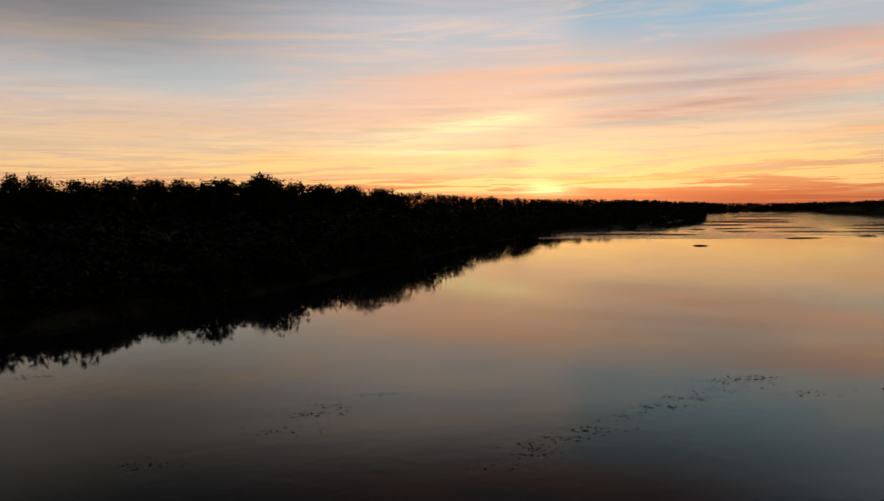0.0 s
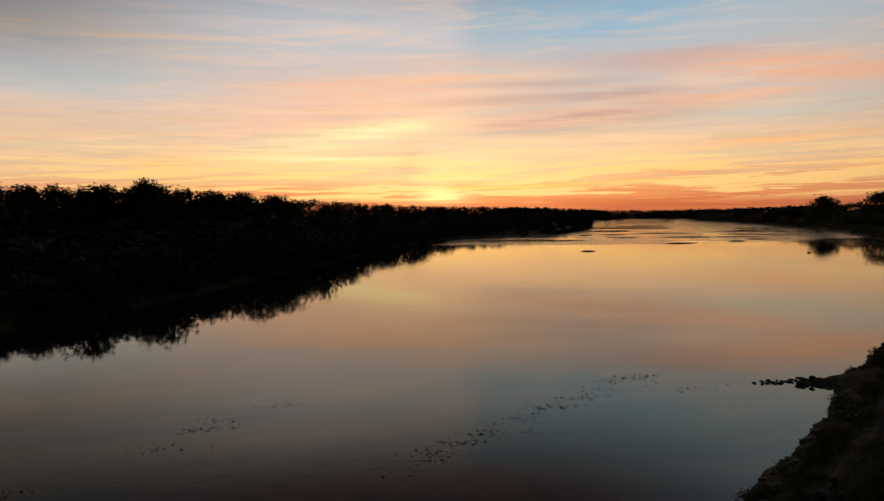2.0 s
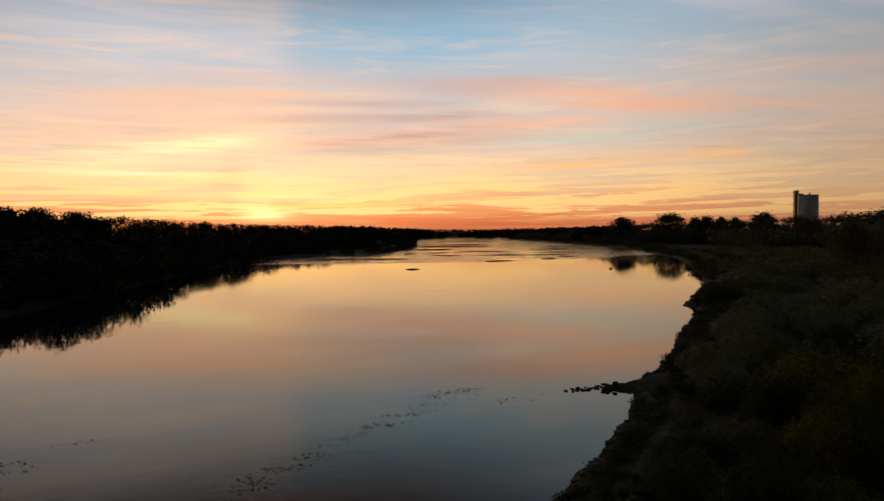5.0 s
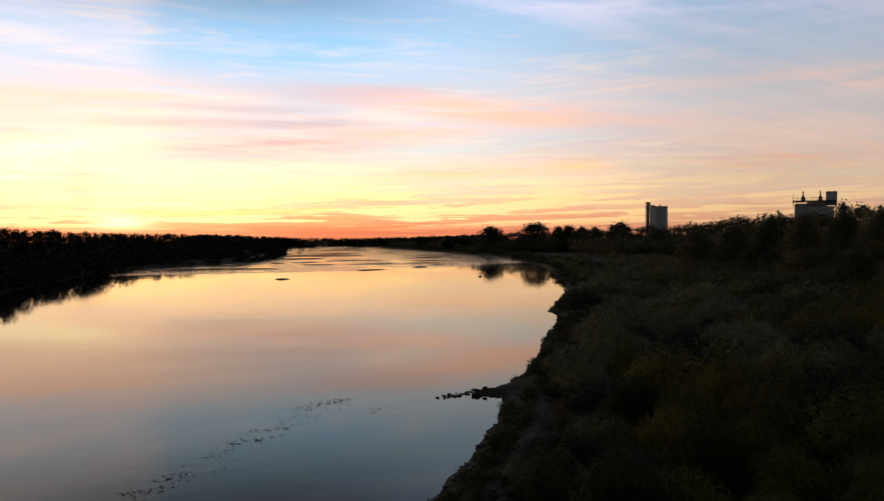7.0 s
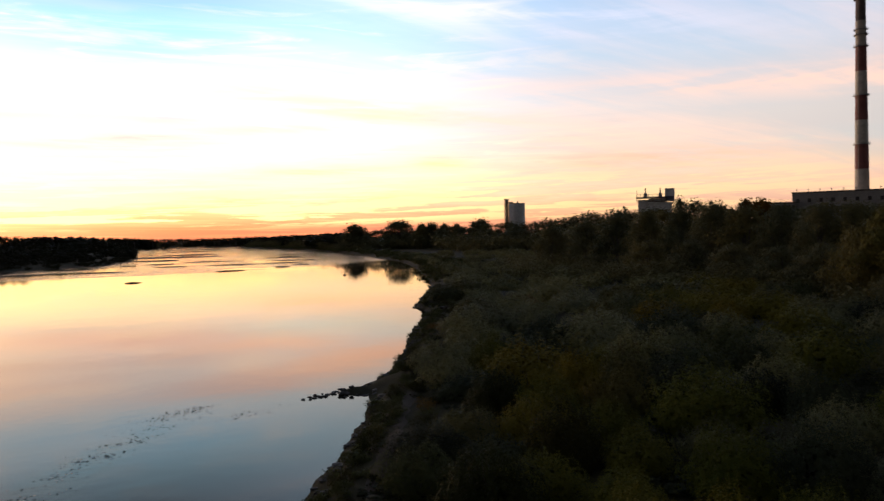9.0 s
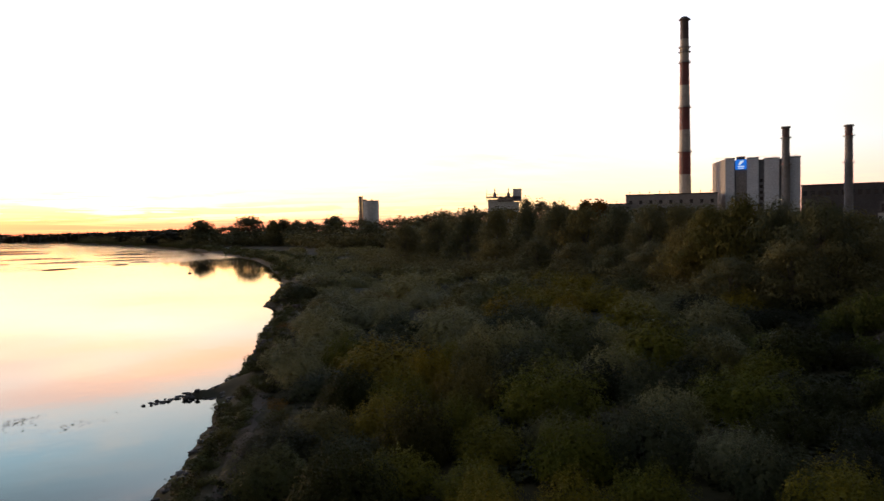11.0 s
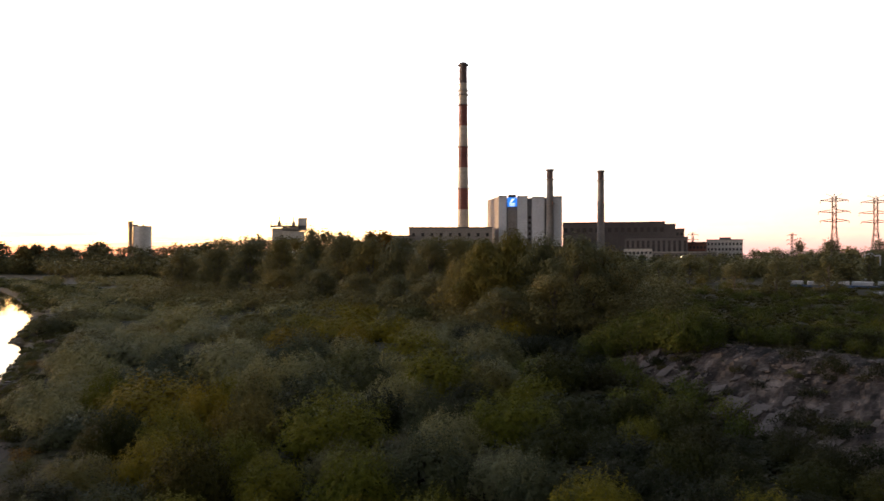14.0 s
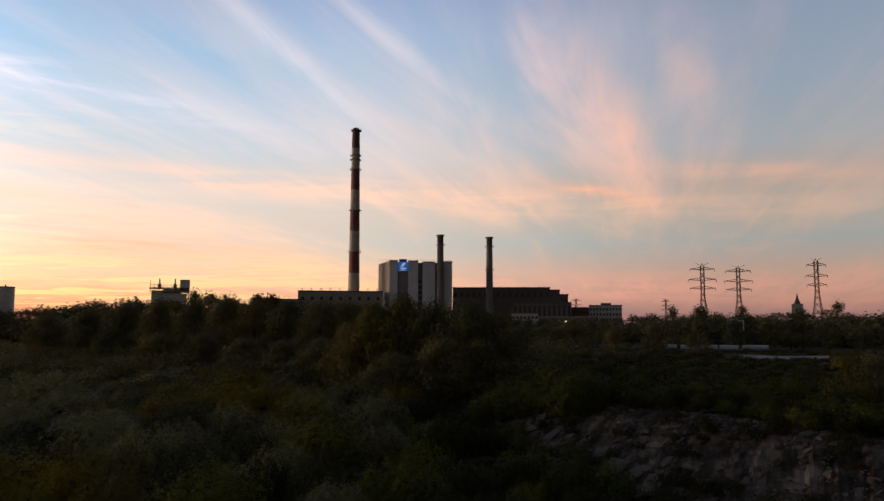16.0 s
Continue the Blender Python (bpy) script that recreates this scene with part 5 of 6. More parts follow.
def long_building(name, label, h0, h1, el, D, depth, mat, rows, trim=None, turn=0.0):
    """A block seen from its long side, with rows of windows (elevations of the row, window width and height, how many)."""
    c = (h0 + h1) / 2
    t = thing(name, label, "building", facing(c, D, 0, turn))
    top = height_at(D, el)
    x0, x1 = deg(h0 - c, D), deg(h1 - c, D)
    bm = bmesh.new()
    box(bm, x0, x1, 0, depth, 0, top)
    part("wall", bm, mat, t)
    bm = bmesh.new()
    box(bm, x0 - 0.4, x1 + 0.4, -0.4, depth + 0.4, top, top + 0.9, 0.1)
    part("roof", bm, trim or M_roof, t)
    for e, w, hgt, n in rows:
        z = height_at(D, e)
        for k in range(n):
            x = x0 + (x1 - x0) * (k + 0.5) / n
            bm = bmesh.new()
            box(bm, x - w / 2 - 0.2, x + w / 2 + 0.2, -0.14, 0.1, z - 0.2, z + hgt + 0.2)
            f = part("window", bm, trim or M_roof, t)
            bm = bmesh.new()
            box(bm, x - w / 2, x + w / 2, -0.2, -0.1, z, z + hgt)
            part("pane", bm, M_glass, f)
    return t, x0, x1, top


chimney_tall()
boiler_house()
chimney_short(81.2, 6.88, 618.0, 2.7, "slim_chimney")
chimney_short(85.15, 6.7, 650.0, 2.75, "slim_chimney")
low, lx0, lx1, ltop = long_building("turbine_hall", "low grey hall with a row of dark windows", 69.95, 76.6, 2.28, 605.0, 30, M_grey, [(1.62, 2.0, 2.6, 9)])
bm = bmesh.new()
for k in range(9):
    x = lx0 + (lx1 - lx0) * (k + 0.4) / 9
    tube(bm, [(x, 3, ltop), (x, 3, ltop + 2.6)], [0.22, 0.18], 5)
    box(bm, x - 0.6, x + 0.6, 2.4, 3.6, ltop + 2.4, ltop + 2.9)
part("roof_vents", bm, M_shaft, low)
long_building("annex_building", "low flat-roofed annex behind trees", 67.6, 70.2, 1.6, 600.0, 14, M_grey, [(1.2, 2.0, 2.4, 8)])
long_building("machine_hall", "long dark brick hall of the power station", 82.2, 89.95, 2.62, 690.0, 40, M_dark, [(1.9, 3.0, 4.0, 16)])
long_building("machine_hall_end", "stepped dark end of the brick hall", 89.95, 90.7, 2.42, 690.0, 38, M_dark, [])
long_building("machine_hall_end", "stepped dark end of the brick hall", 90.7, 91.35, 2.06, 690.0, 36, M_dark, [(1.6, 2.4, 2.6, 2)])
long_building("workshop_building", "grey workshop with tall dark windows", 87.0, 91.6, 1.42, 600.0, 20, M_workshop, [(0.35, 1.8, 6.5, 12), (1.0, 1.8, 2.2, 12)])
long_building("pale_annex", "low pale annex with small windows", 86.9, 89.0, 0.6, 560.0, 14, M_pale, [(0.2, 1.6, 1.6, 7)])
long_building("brick_office", "red brick office block with a flat roof", 91.4, 92.95, 1.02, 610.0, 24, M_redbrick, [(0.6, 1.4, 1.8, 6), (0.2, 1.4, 1.8, 6)])
white, wx0, wx1, wtop = long_building("white_office", "white office block with rows of windows", 92.95, 95.45, 1.2, 640.0, 26, M_pale, [(0.85, 1.3, 1.9, 10), (0.45, 1.3, 1.9, 10), (0.05, 1.3, 1.9, 10)], M_concrete)
bm = bmesh.new()
box(bm, -4, 5, 4, 12, wtop, wtop + 2.6)
part("roof_house", bm, M_dark, white)
long_building("low_depot", "long low depot with a pale roof edge", 89.0, 93.6, 0.28, 520.0, 16, M_workshop, [(0.0, 2.0, 1.4, 14)], M_grey)


def silo():
    D = 600.0
    t = thing("silo", "pale cylindrical concrete silo with a lift tower", "silo", facing(49.85, D))
    top = height_at(D, 2.2)
    r = deg(0.63, D)
    bm = bmesh.new()
    tube(bm, [(0, 0, 0), (0, 0, top * 0.97), (0, 0, top)], [r, r, r * 0.97], 32)
    part("drum", bm, M_bright, t)
    bm = bmesh.new()
    tube(bm, [(0, 0, top), (0, 0, top + 0.5)], [r * 1.03, r * 1.03], 32)
    tube(bm, [(0.5, 0, top), (0.5, 0, top + 2)], [0.6, 0.5], 8)
    part("lid", bm, M_steel, t)
    bm = bmesh.new()
    tt = height_at(D, 2.62)
    x0, x1 = deg(48.88 - 49.85, D), deg(49.2 - 49.85, D)
    for x in (x0, x1):
        for y in (-2, 2):
            box(bm, x - 0.25, x + 0.25, y - 0.25, y + 0.25, 0, tt)
    box(bm, x0 + 0.5, x1 - 0.5, -1.4, 1.4, 0, tt - 0.3)
    for k in range(14):
        z = 2 + k * (tt - 3) / 14
        box(bm, x0 - 0.3, x1 + 0.3, -2.3, 2.3, z, z + 0.25)
    part("lift_tower", bm, M_shaft, t, "slim dark lift tower")
    bm = bmesh.new()
    box(bm, x1, -r * 0.5, -0.8, 0.8, top + 0.3, top + 1.6)
    part("gantry", bm, M_steel, t)


def batching_plant():
    D, c = 470.0, 60.5
    t = thing("mixing_plant", "white industrial plant with roof stacks and a cabin", "factory", facing(c, D))

    def X(h):
        return deg(h - c, D)

    def Z(e):
        return height_at(D, e)
    bm = bmesh.new()
    box(bm, X(60.1), X(61.7), 0, 14, 0, Z(2.0), 0.1)
    box(bm, X(59.2), X(60.1), 2, 12, 0, Z(2.22), 0.1)
    box(bm, X(60.0), X(61.3), 3, 12, Z(2.0), Z(2.3), 0.1)
    part("body", bm, M_bright, t)
    bm = bmesh.new()
    box(bm, X(59.05), X(61.3), -1.2, 9, Z(2.33), Z(2.4), 0.05)
    box(bm, X(60.0), X(61.75), -1.0, 2, Z(2.04), Z(2.1), 0.05)
    part("walkway", bm, M_workshop, t, "dark walkway along the roof edge")
    bm = bmesh.new()
    box(bm, X(61.2), X(61.9), 2, 9, Z(2.1), Z(3.05), 0.1)
    part("cabin", bm, M_bright, t, "pale box cabin on the roof")
    # thin dark sheet over the lower front: shade added as a shape
    bm = bmesh.new()
    box(bm, X(61.25), X(61.85), 1.9, 2.0, Z(2.15), Z(2.45))
    part("cabin_shade_sheet", bm, M_strip, t)
    for h in (59.75, 60.85):
        bm = bmesh.new()
        tube(bm, [(X(h), 5, Z(2.35)), (X(h), 5, Z(2.62)), (X(h), 5, Z(2.75)), (X(h), 5, Z(2.8)), (X(h), 5, Z(3.12))], [1.3, 1.1, 0.7, 0.4, 0.32], 12)
        part("flue", bm, M_shaft, t)
    bm = bmesh.new()
    for h0, h1, e in ((59.1, 61.2, 2.62), (59.1, 61.2, 2.45)):
        tube(bm, [(X(h0), 1, Z(e)), (X(h1), 1, Z(e))], [0.14, 0.14], 5)
    for k in range(8):
        h = 59.1 + k * 0.3
        tube(bm, [(X(h), 1, Z(2.1)), (X(h), 1, Z(2.62))], [0.12, 0.12], 5)
    tube(bm, [(X(59.12), 1, Z(2.0)), (X(59.12), 1, Z(3.0))], [0.16, 0.12], 5)
    part("platform_rail", bm, M_steel, t)


def pylon(hd, el, D, arm, name="power_pylon", thick=0.2, levels=(0.70, 0.80, 0.92), foot=0.0):
    top = height_at(D, el)
    t = thing(name, "steel lattice power pylon with three pairs of arms", "pylon", facing(hd, D, 0, 12), "power line pylons")

    def half(z):
        f = z / top
        return (0.085 * (1 - f / 0.62) + 0.018 * f / 0.62) * top if f < 0.62 else 0.018 * top
    zs = [foot + (top * 0.97 - foot) * k / 13 for k in range(14)]
    for sx in (-1, 1):
        for sy in (-1, 1):
            bm = bmesh.new()
            tube(bm, [(sx * half(z), sy * half(z), z) for z in zs], [thick] * 14, 4)
            part("leg", bm, M_rust, t)
    bm = bmesh.new()
    for a, b in zip(zs, zs[1:]):
        for s in (-1, 1):
            for ax in (0, 1):
                p = [(s * half(a), -half(a), a), (s * half(b), half(b), b)] if ax else [(-half(a), s * half(a), a), (half(b), s * half(b), b)]
                q = [(s * half(a), half(a), a), (s * half(b), -half(b), b)] if ax else [(half(a), s * half(a), a), (-half(b), s * half(b), b)]
                tube(bm, p, [thick * 0.6] * 2, 3)
                tube(bm, q, [thick * 0.6] * 2, 3)
    part("bracing", bm, M_rust, t)
    for f, k in zip(levels, (1.0, 1.12, 0.98)):
        for s in (-1, 1):
            z = top * f
            bm = bmesh.new()
            tip = (s * arm * k, 0, z + 0.6)
            for sy in (-1, 1):
                tube(bm, [(s * half(z), sy * half(z), z), tip], [thick * 1.5, thick * 1.1], 4)
                tube(bm, [(s * half(z), sy * half(z), z + top * 0.03), tip], [thick * 1.2, thick * 0.9], 4)
            a = part("arm", bm, M_rust, t)
            bm = bmesh.new()
            tube(bm, [tip, (tip[0], 0, tip[2] - 1.6)], [0.16, 0.16], 5)
            part("insulator", bm, M_shaft, a)
    bm = bmesh.new()
    for s in (-1, 1):
        tube(bm, [(0, 0, top * 0.965), (s * arm * 0.55, 0, top)], [thick * 0.7] * 2, 4)
        tube(bm, [(s * 0.018 * top, 0, top * 0.95), (0, 0, top)], [thick * 0.7] * 2, 4)
    part("peak", bm, M_rust, t)
    return t


silo()
batching_plant()
pylon(101.4, 4.4, 480, 7.6)
pylon(103.9, 4.18, 500, 7.8)
pylon(109.05, 4.5, 520, 5.8)
pylon(98.72, 1.75, 900, 5.0, thick=0.22)
pylon(91.95, 1.85, 900, 6.5, thick=0.22)
pylon(46.3, 0.95, 800, 5.0, thick=0.24)

# ---- shore: stones, sandbars, water weeds, path ----
def stone_mesh(seed, mat, flat=0.6):
    rng = random.Random(seed)
    bm = bmesh.new()
    bmesh.ops.create_icosphere(bm, subdivisions=1, radius=0.5)
    for v in bm.verts:
        v.co *= rng.uniform(0.75, 1.15)
        v.co.z *= flat
    me = bpy.data.meshes.new("stone")
    bm.to_mesh(me)
    bm.free()
    me.materials.append(mat)
    return me


STONES = [stone_mesh(k, M_stone, 0.5 + 0.1 * (k % 3)) for k in range(7)]
R = random.Random(11)


def stone(x, y, z, size, label, group):
    ob = tagged(new("stone", R.choice(STONES)), label, "stone", group)
    ob.matrix_basis = pose(x, y, z, R.uniform(-12, 12), R.uniform(-12, 12), R.uniform(0, 360)) @ Matrix.Diagonal((size * R.uniform(0.9, 1.6), size, size * R.uniform(0.7, 1.1), 1))


# the row of stones off the tip of the spit
for k in range(26):
    f = (k / 25) ** 0.8
    x, y = 42.9 + 5.2 * f + R.uniform(-0.4, 0.4), 67.3 + 0.2 * f + R.uniform(-0.9, 0.9) * (1.1 - 0.4 * f)
    stone(x, y, 0.02, R.uniform(0.3, 0.62), "dark wet stone standing in shallow water", "stones off the spit")
# rubble along the waterline
edge = [p for p in RIGHT_BANK if p[1] > 25 and p[0] < 170]
legs = [(a, b, math.dist(a, b)) for a, b in zip(edge, edge[1:])]
for k in range(230):
    a, b, ln = R.choices(legs, [q[2] / (30 + q[0][1]) for q in legs])[0]
    f = R.random()
    x, y = a[0] + (b[0] - a[0]) * f + R.uniform(-0.2, 1.3), a[1] + (b[1] - a[1]) * f - R.uniform(-0.2, 1.3)
    z = max(float(land(x, y)[0]), -0.1)
    stone(x, y, z + 0.05, R.uniform(0.3, 0.95), "grey bank stone at the water's edge", "bank stones")


def sandbar(x, y, length, width, turn, seed):
    rng = np.random.RandomState(seed)
    n = 36
    rings = []
    for f, z in ((1.0, -0.15), (0.82, 0.12), (0.5, 0.4), (0.15, 0.5)):
        rings.append([(math.cos(a) * length / 2 * f * (1 + 0.22 * math.sin(3 * a + seed) + 0.12 * math.sin(7 * a + 2 * seed)), math.sin(a) * width / 2 * f * (1 + 0.25 * math.sin(2 * a + seed * 3) + 0.1 * math.sin(9 * a)), z) for a in (2 * math.pi * k / n for k in range(n))])
    vs = [v for r in rings for v in r]
    fs = [(i * n + k, i * n + (k + 1) % n, (i + 1) * n + (k + 1) % n, (i + 1) * n + k) for i in range(3) for k in range(n)] + [tuple(3 * n + k for k in range(n))]
    ob = tagged(new("sandbar", mesh("sandbar", vs, fs, M_sand)), "low dark gravel bar in the shallow river", "sandbar", "gravel bars")
    ob.matrix_basis = pose(x, y, 0, 0, 0, turn)


for k, (x, y, ln, wd, turn) in enumerate(((184, 359, 22, 6, 12), (251, 392, 12, 9, -30), (226, 373, 10, 5, -10), (208, 508, 20, 14, -20), (192, 456, 22, 8, -25), (182, 500, 12, 6, 0), (292, 690, 96, 84, -28), (345, 765, 70, 60, -30), (240, 596, 44, 60, -30), (100, 436, 46, 5, -14), (90, 470, 40, 8, -12),
                                          (112, 304, 7, 1.0, -10), (440, 960, 90, 60, -30), (520, 1090, 110, 50, -40), (140, 420, 30, 3, -16), (230, 440, 34, 5, -24), (262, 430, 30, 5, -28), (290, 470, 40, 6, -30), (250, 520, 50, 8, -28), (330, 540, 44, 8, -34), (190, 262, 3, 1.6, 30))):
    sandbar(x, y, ln, wd, turn, k + 3)

# floating weed: loose dark leaves on the surface, in torn patches
rng = np.random.RandomState(21)
P = []
for x, y, sx, sy, n in ((7.2, 51.8, 1.0, 1.2, 120), (9.5, 54, 1.1, 0.6, 80), (12.7, 56.4, 1.3, 0.7, 70), (16, 59.5, 1.2, 0.8, 40), (19.5, 62.5, 1.6, 0.9, 90), (23.5, 65.2, 1.4, 0.8, 60), (30, 71.4, 1.6, 0.9, 80), (33, 72.4, 1.2, 0.6, 70), (27, 68.5, 1.6, 0.8, 40),
                        (-11, 61.4, 1.5, 0.5, 60), (-9.4, 63.9, 1.2, 0.4, 40), (-45, 77, 1.2, 0.6, 40), (-21, 49.4, 1.4, 0.5, 40), (-5, 68.2, 1.2, 0.4, 30), (4.4, 48.6, 1.2, 0.8, 40), (-14, 57, 2.2, 0.8, 40), (36, 66, 2.0, 0.7, 50)):
    q = rng.normal(size=(n, 2)) * np.array([sx, sy]) * 1.0 + np.array([x, y])
    P.append(np.column_stack([q, rng.uniform(0.004, 0.02, n)]))
P = np.concatenate(P)
flat_dir = np.column_stack([rng.normal(size=(len(P), 2)), np.zeros(len(P))])
lv = leaves(P, flat_dir, 0.3, 0.14, rng, np.tile([0, 0, 1.0], (len(P), 1)), 0.02)
M_weed = surface("water_weed", [(0.3, (0.018, 0.02, 0.010)), (0.7, (0.04, 0.038, 0.02))], 0.8, 0.25)
tagged(new("water_weed", quads("water_weed", lv, M_weed)), "thin patches of dark weed floating on the river", "water weed", kind="stuff")

# trodden path down to the water
line_pts = [(20, 27), (26, 33.5), (32.1, 40.4), (35, 42.8), (37.4, 44.9), (39.6, 47.2), (41.6, 49.4), (45, 52), (49, 56)]
pv, pf = [], []
pts = []
for a, b in zip(line_pts, line_pts[1:]):
    for k in range(6):
        pts.append((a[0] + (b[0] - a[0]) * k / 6, a[1] + (b[1] - a[1]) * k / 6))
for i, (x, y) in enumerate(pts):
    j = min(i, len(pts) - 2)
    dx_, dy_ = pts[j + 1][0] - pts[j][0], pts[j + 1][1] - pts[j][1]
    ln = math.hypot(dx_, dy_)
    w = 0.75 + 0.2 * math.sin(i * 0.9)
    for s in (-1, -0.33, 0.33, 1):
        xx, yy = x - dy_ / ln * w * s, y + dx_ / ln * w * s
        pv.append((xx, yy, float(land(xx, yy)[0]) + (0.05 if abs(s) < 0.5 else -0.02)))
for i in range(len(pts) - 1):
    for k in range(3):
        pf.append((i * 4 + k, i * 4 + k + 1, i * 4 + 5 + k, i * 4 + 4 + k))
tagged(new("footpath", mesh("footpath", pv, pf, M_path)), "pale trodden earth path leading down to the river", "path", kind="structure")
# pale litter on the bank
bm = bmesh.new()
box(bm, -0.45, 0.45, -0.3, 0.3, 0, 0.4, 0.08)
me = bpy.data.meshes.new("block")
bm.to_mesh(me)
bm.free()
me.materials.append(M_rubble)
for x, y, t in ((103.7, 108.4, 20), (105, 109, 60)):
    b = tagged(new("concrete_block", me), "pale broken concrete block lying in the scrub", "block")
    b.matrix_basis = pose(x, y, float(land(x, y)[0]) + 0.2, 8, 5, t) @ Matrix.Diagonal((1.4, 1.4, 1.4, 1))

# ---- embankment with concrete rubble, meadow and yard east of the camera ----
R = random.Random(23)


def slab_mesh(seed, lx, ly, lz):
    """A broken concrete slab: an uneven four- or five-cornered plate with a chipped edge."""
    rng = random.Random(seed)
    bm = bmesh.new()
    top = [(-lx / 2, -ly / 2), (lx / 2, -ly / 2), (lx / 2, ly / 2), (-lx / 2, ly / 2)]
    if seed % 2:
        top[2:3] = [(lx / 2, ly * rng.uniform(-0.1, 0.25)), (lx * rng.uniform(0.0, 0.3), ly / 2)]
    top = [(x * rng.uniform(0.75, 1.1), y * rng.uniform(0.75, 1.1)) for x, y in top]
    n = len(top)
    a = [bm.verts.new((x, y, lz * rng.uniform(0.7, 1.3))) for x, y in top]
    b = [bm.verts.new((x * 1.05, y * 1.05, -lz)) for x, y in top]
    bm.faces.new(a)
    bm.faces.new(b[::-1])
    for k in range(n):
        bm.faces.new((a[k], b[k], b[(k + 1) % n], a[(k + 1) % n]))
    bmesh.ops.recalc_face_normals(bm, faces=bm.faces)
    me = bpy.data.meshes.new("slab")
    bm.to_mesh(me)
    bm.free()
    me.materials.append(M_rubble)
    return me


SLABS = [slab_mesh(300 + k, 4.4, 0.95, 0.11) for k in range(6)]
CHUNKS = [slab_mesh(320 + k, 0.9, 0.6, 0.18) for k in range(6)]


def on_slope(x, y, lift, turn, jit):
    e = 0.6
    z = float(land(x, y)[0])
    nx = (float(land(x - e, y)[0]) - float(land(x + e, y)[0])) / (2 * e)
    ny = (float(land(x, y - e)[0]) - float(land(x, y + e)[0])) / (2 * e)
    nrm = (Vector((nx, ny, 1)).normalized() + Vector((R.uniform(-jit, jit), R.uniform(-jit, jit), 0))).normalized()
    ax = Vector((math.cos(radians(turn)), math.sin(radians(turn)), 0))
    ax = (ax - nrm * ax.dot(nrm)).normalized()
    m = Matrix((ax, nrm.cross(ax), nrm)).transposed().to_4x4()
    m.translation = (x, y, z + lift)
    return m


heap = thing("rubble_revetment", "slope of broken grey concrete slabs with weeds between", "rubble")
heap.location = (90, -8, 0)
home = heap.location.copy()
# the slabs lie along the slanting layers of the slope, thickest at its lower, northern end
for k in range(80):
    hd = R.uniform(87.5, 116) if k > 45 else R.uniform(88, 101)
    f = R.uniform(0.05, 0.95) if k > 45 else R.uniform(0.04, 0.5)
    x, y = slope_at(hd, f)
    sc = R.uniform(0.3, 1.0) ** 1.6 * 1.1
    piece("slab", R.choice(SLABS), heap, "", Matrix.Translation(-home) @ on_slope(x, y, 0.2, R.uniform(-10, 10) + 158, 0.1) @ Matrix.Diagonal((sc, sc * R.uniform(0.7, 1.2), 1, 1)))
for hd, f, sc in ((94.6, 0.1, 1.9), (96.2, 0.16, 1.6), (97.4, 0.14, 1.7), (98.8, 0.02, 1.4), (93.6, 0.2, 1.2), (101, 0.14, 1.3), (90.0, 0.3, 1.3), (89.0, 0.5, 1.1)):
    x, y = slope_at(hd, f)
    piece("slab", R.choice(SLABS), heap, "", Matrix.Translation(-home) @ on_slope(x, y, 0.42, R.uniform(-8, 8) + 158, 0.1) @ Matrix.Diagonal((sc * 0.8, sc * 1.25, 1.6, 1)))
for k in range(170):
    x, y = slope_at(R.uniform(87, 116), R.random())
    sc = R.uniform(0.4, 1.4)
    piece("chunk", R.choice(CHUNKS), heap, "", Matrix.Translation(-home) @ on_slope(x, y, 0.22, R.uniform(0, 360), 0.5) @ Matrix.Diagonal((sc, sc, sc, 1)))

# bare earth of the slope, in slanting ledges
hs, fs_ = np.arange(86.4, 121, 0.3), np.linspace(-0.08, 1.02, 74)
gh2, gf2 = np.meshgrid(hs, fs_, indexing="ij")
toe2, top2 = np.interp(gh2, *zip(*TOE)), np.interp(gh2, *zip(*CREST))
gd2 = toe2 + (top2 - toe2) * gf2
ex, ey = gd2 * np.sin(np.radians(gh2)), gd2 * np.cos(np.radians(gh2))
ez = land(ex.ravel(), ey.ravel()).reshape(ex.shape)
layer = 0.37 * ex + 0.93 * ey + 1.3 * waves(ex, ey, 0.14, 51)
saw = (layer / 2.3) % 1.0
saw2 = (layer / 0.9 + 0.7 * waves(ex, ey, 0.4, 52)) % 1.0
rim = np.clip(np.minimum(np.minimum((gf2 + 0.05 + 0.09 * waves(ex, ey, 0.35, 53)) / 0.06, (1.0 + 0.05 * waves(ex, ey, 0.4, 54) - gf2) / 0.05), (gh2 - 87 - 1.2 * waves(ex, ey, 0.5, 56)) / 1.0), 0, 1)
ez = ez - 0.35 + rim * (0.42 + (0.36 * saw + 0.12 * saw2) * (0.5 + 0.5 * smooth(waves(ex, ey, 0.2, 55), -0.3, 0.3)))
ev = np.stack([ex.ravel(), ey.ravel(), ez.ravel()], 1)
ei = np.arange(len(ev)).reshape(ex.shape)
ef = np.stack([ei[:-1, :-1], ei[1:, :-1], ei[1:, 1:], ei[:-1, 1:]], -1).reshape(-1, 4)
tagged(new("slope_earth", mesh("slope_earth", ev, ef.tolist(), M_dirt)), "bare trampled earth and rubble in slanting ledges", "ground", kind="structure")

# broken bits past counting
rng = np.random.RandomState(5)
bits_v = []
for k in range(2600):
    hd, f = rng.uniform(87, 118), rng.uniform(0, 1)
    x, y = slope_at(hd, f)
    if waves(np.array([x]), np.array([y]), 0.35, 31)[0] < -0.05:
        continue
    bits_v.append((x, y, rng.uniform(0.05, 0.15) * (2.2 if rng.uniform() < 0.06 else 1.0)))
bits_v = np.array(bits_v)
bz = land(bits_v[:, 0], bits_v[:, 1])
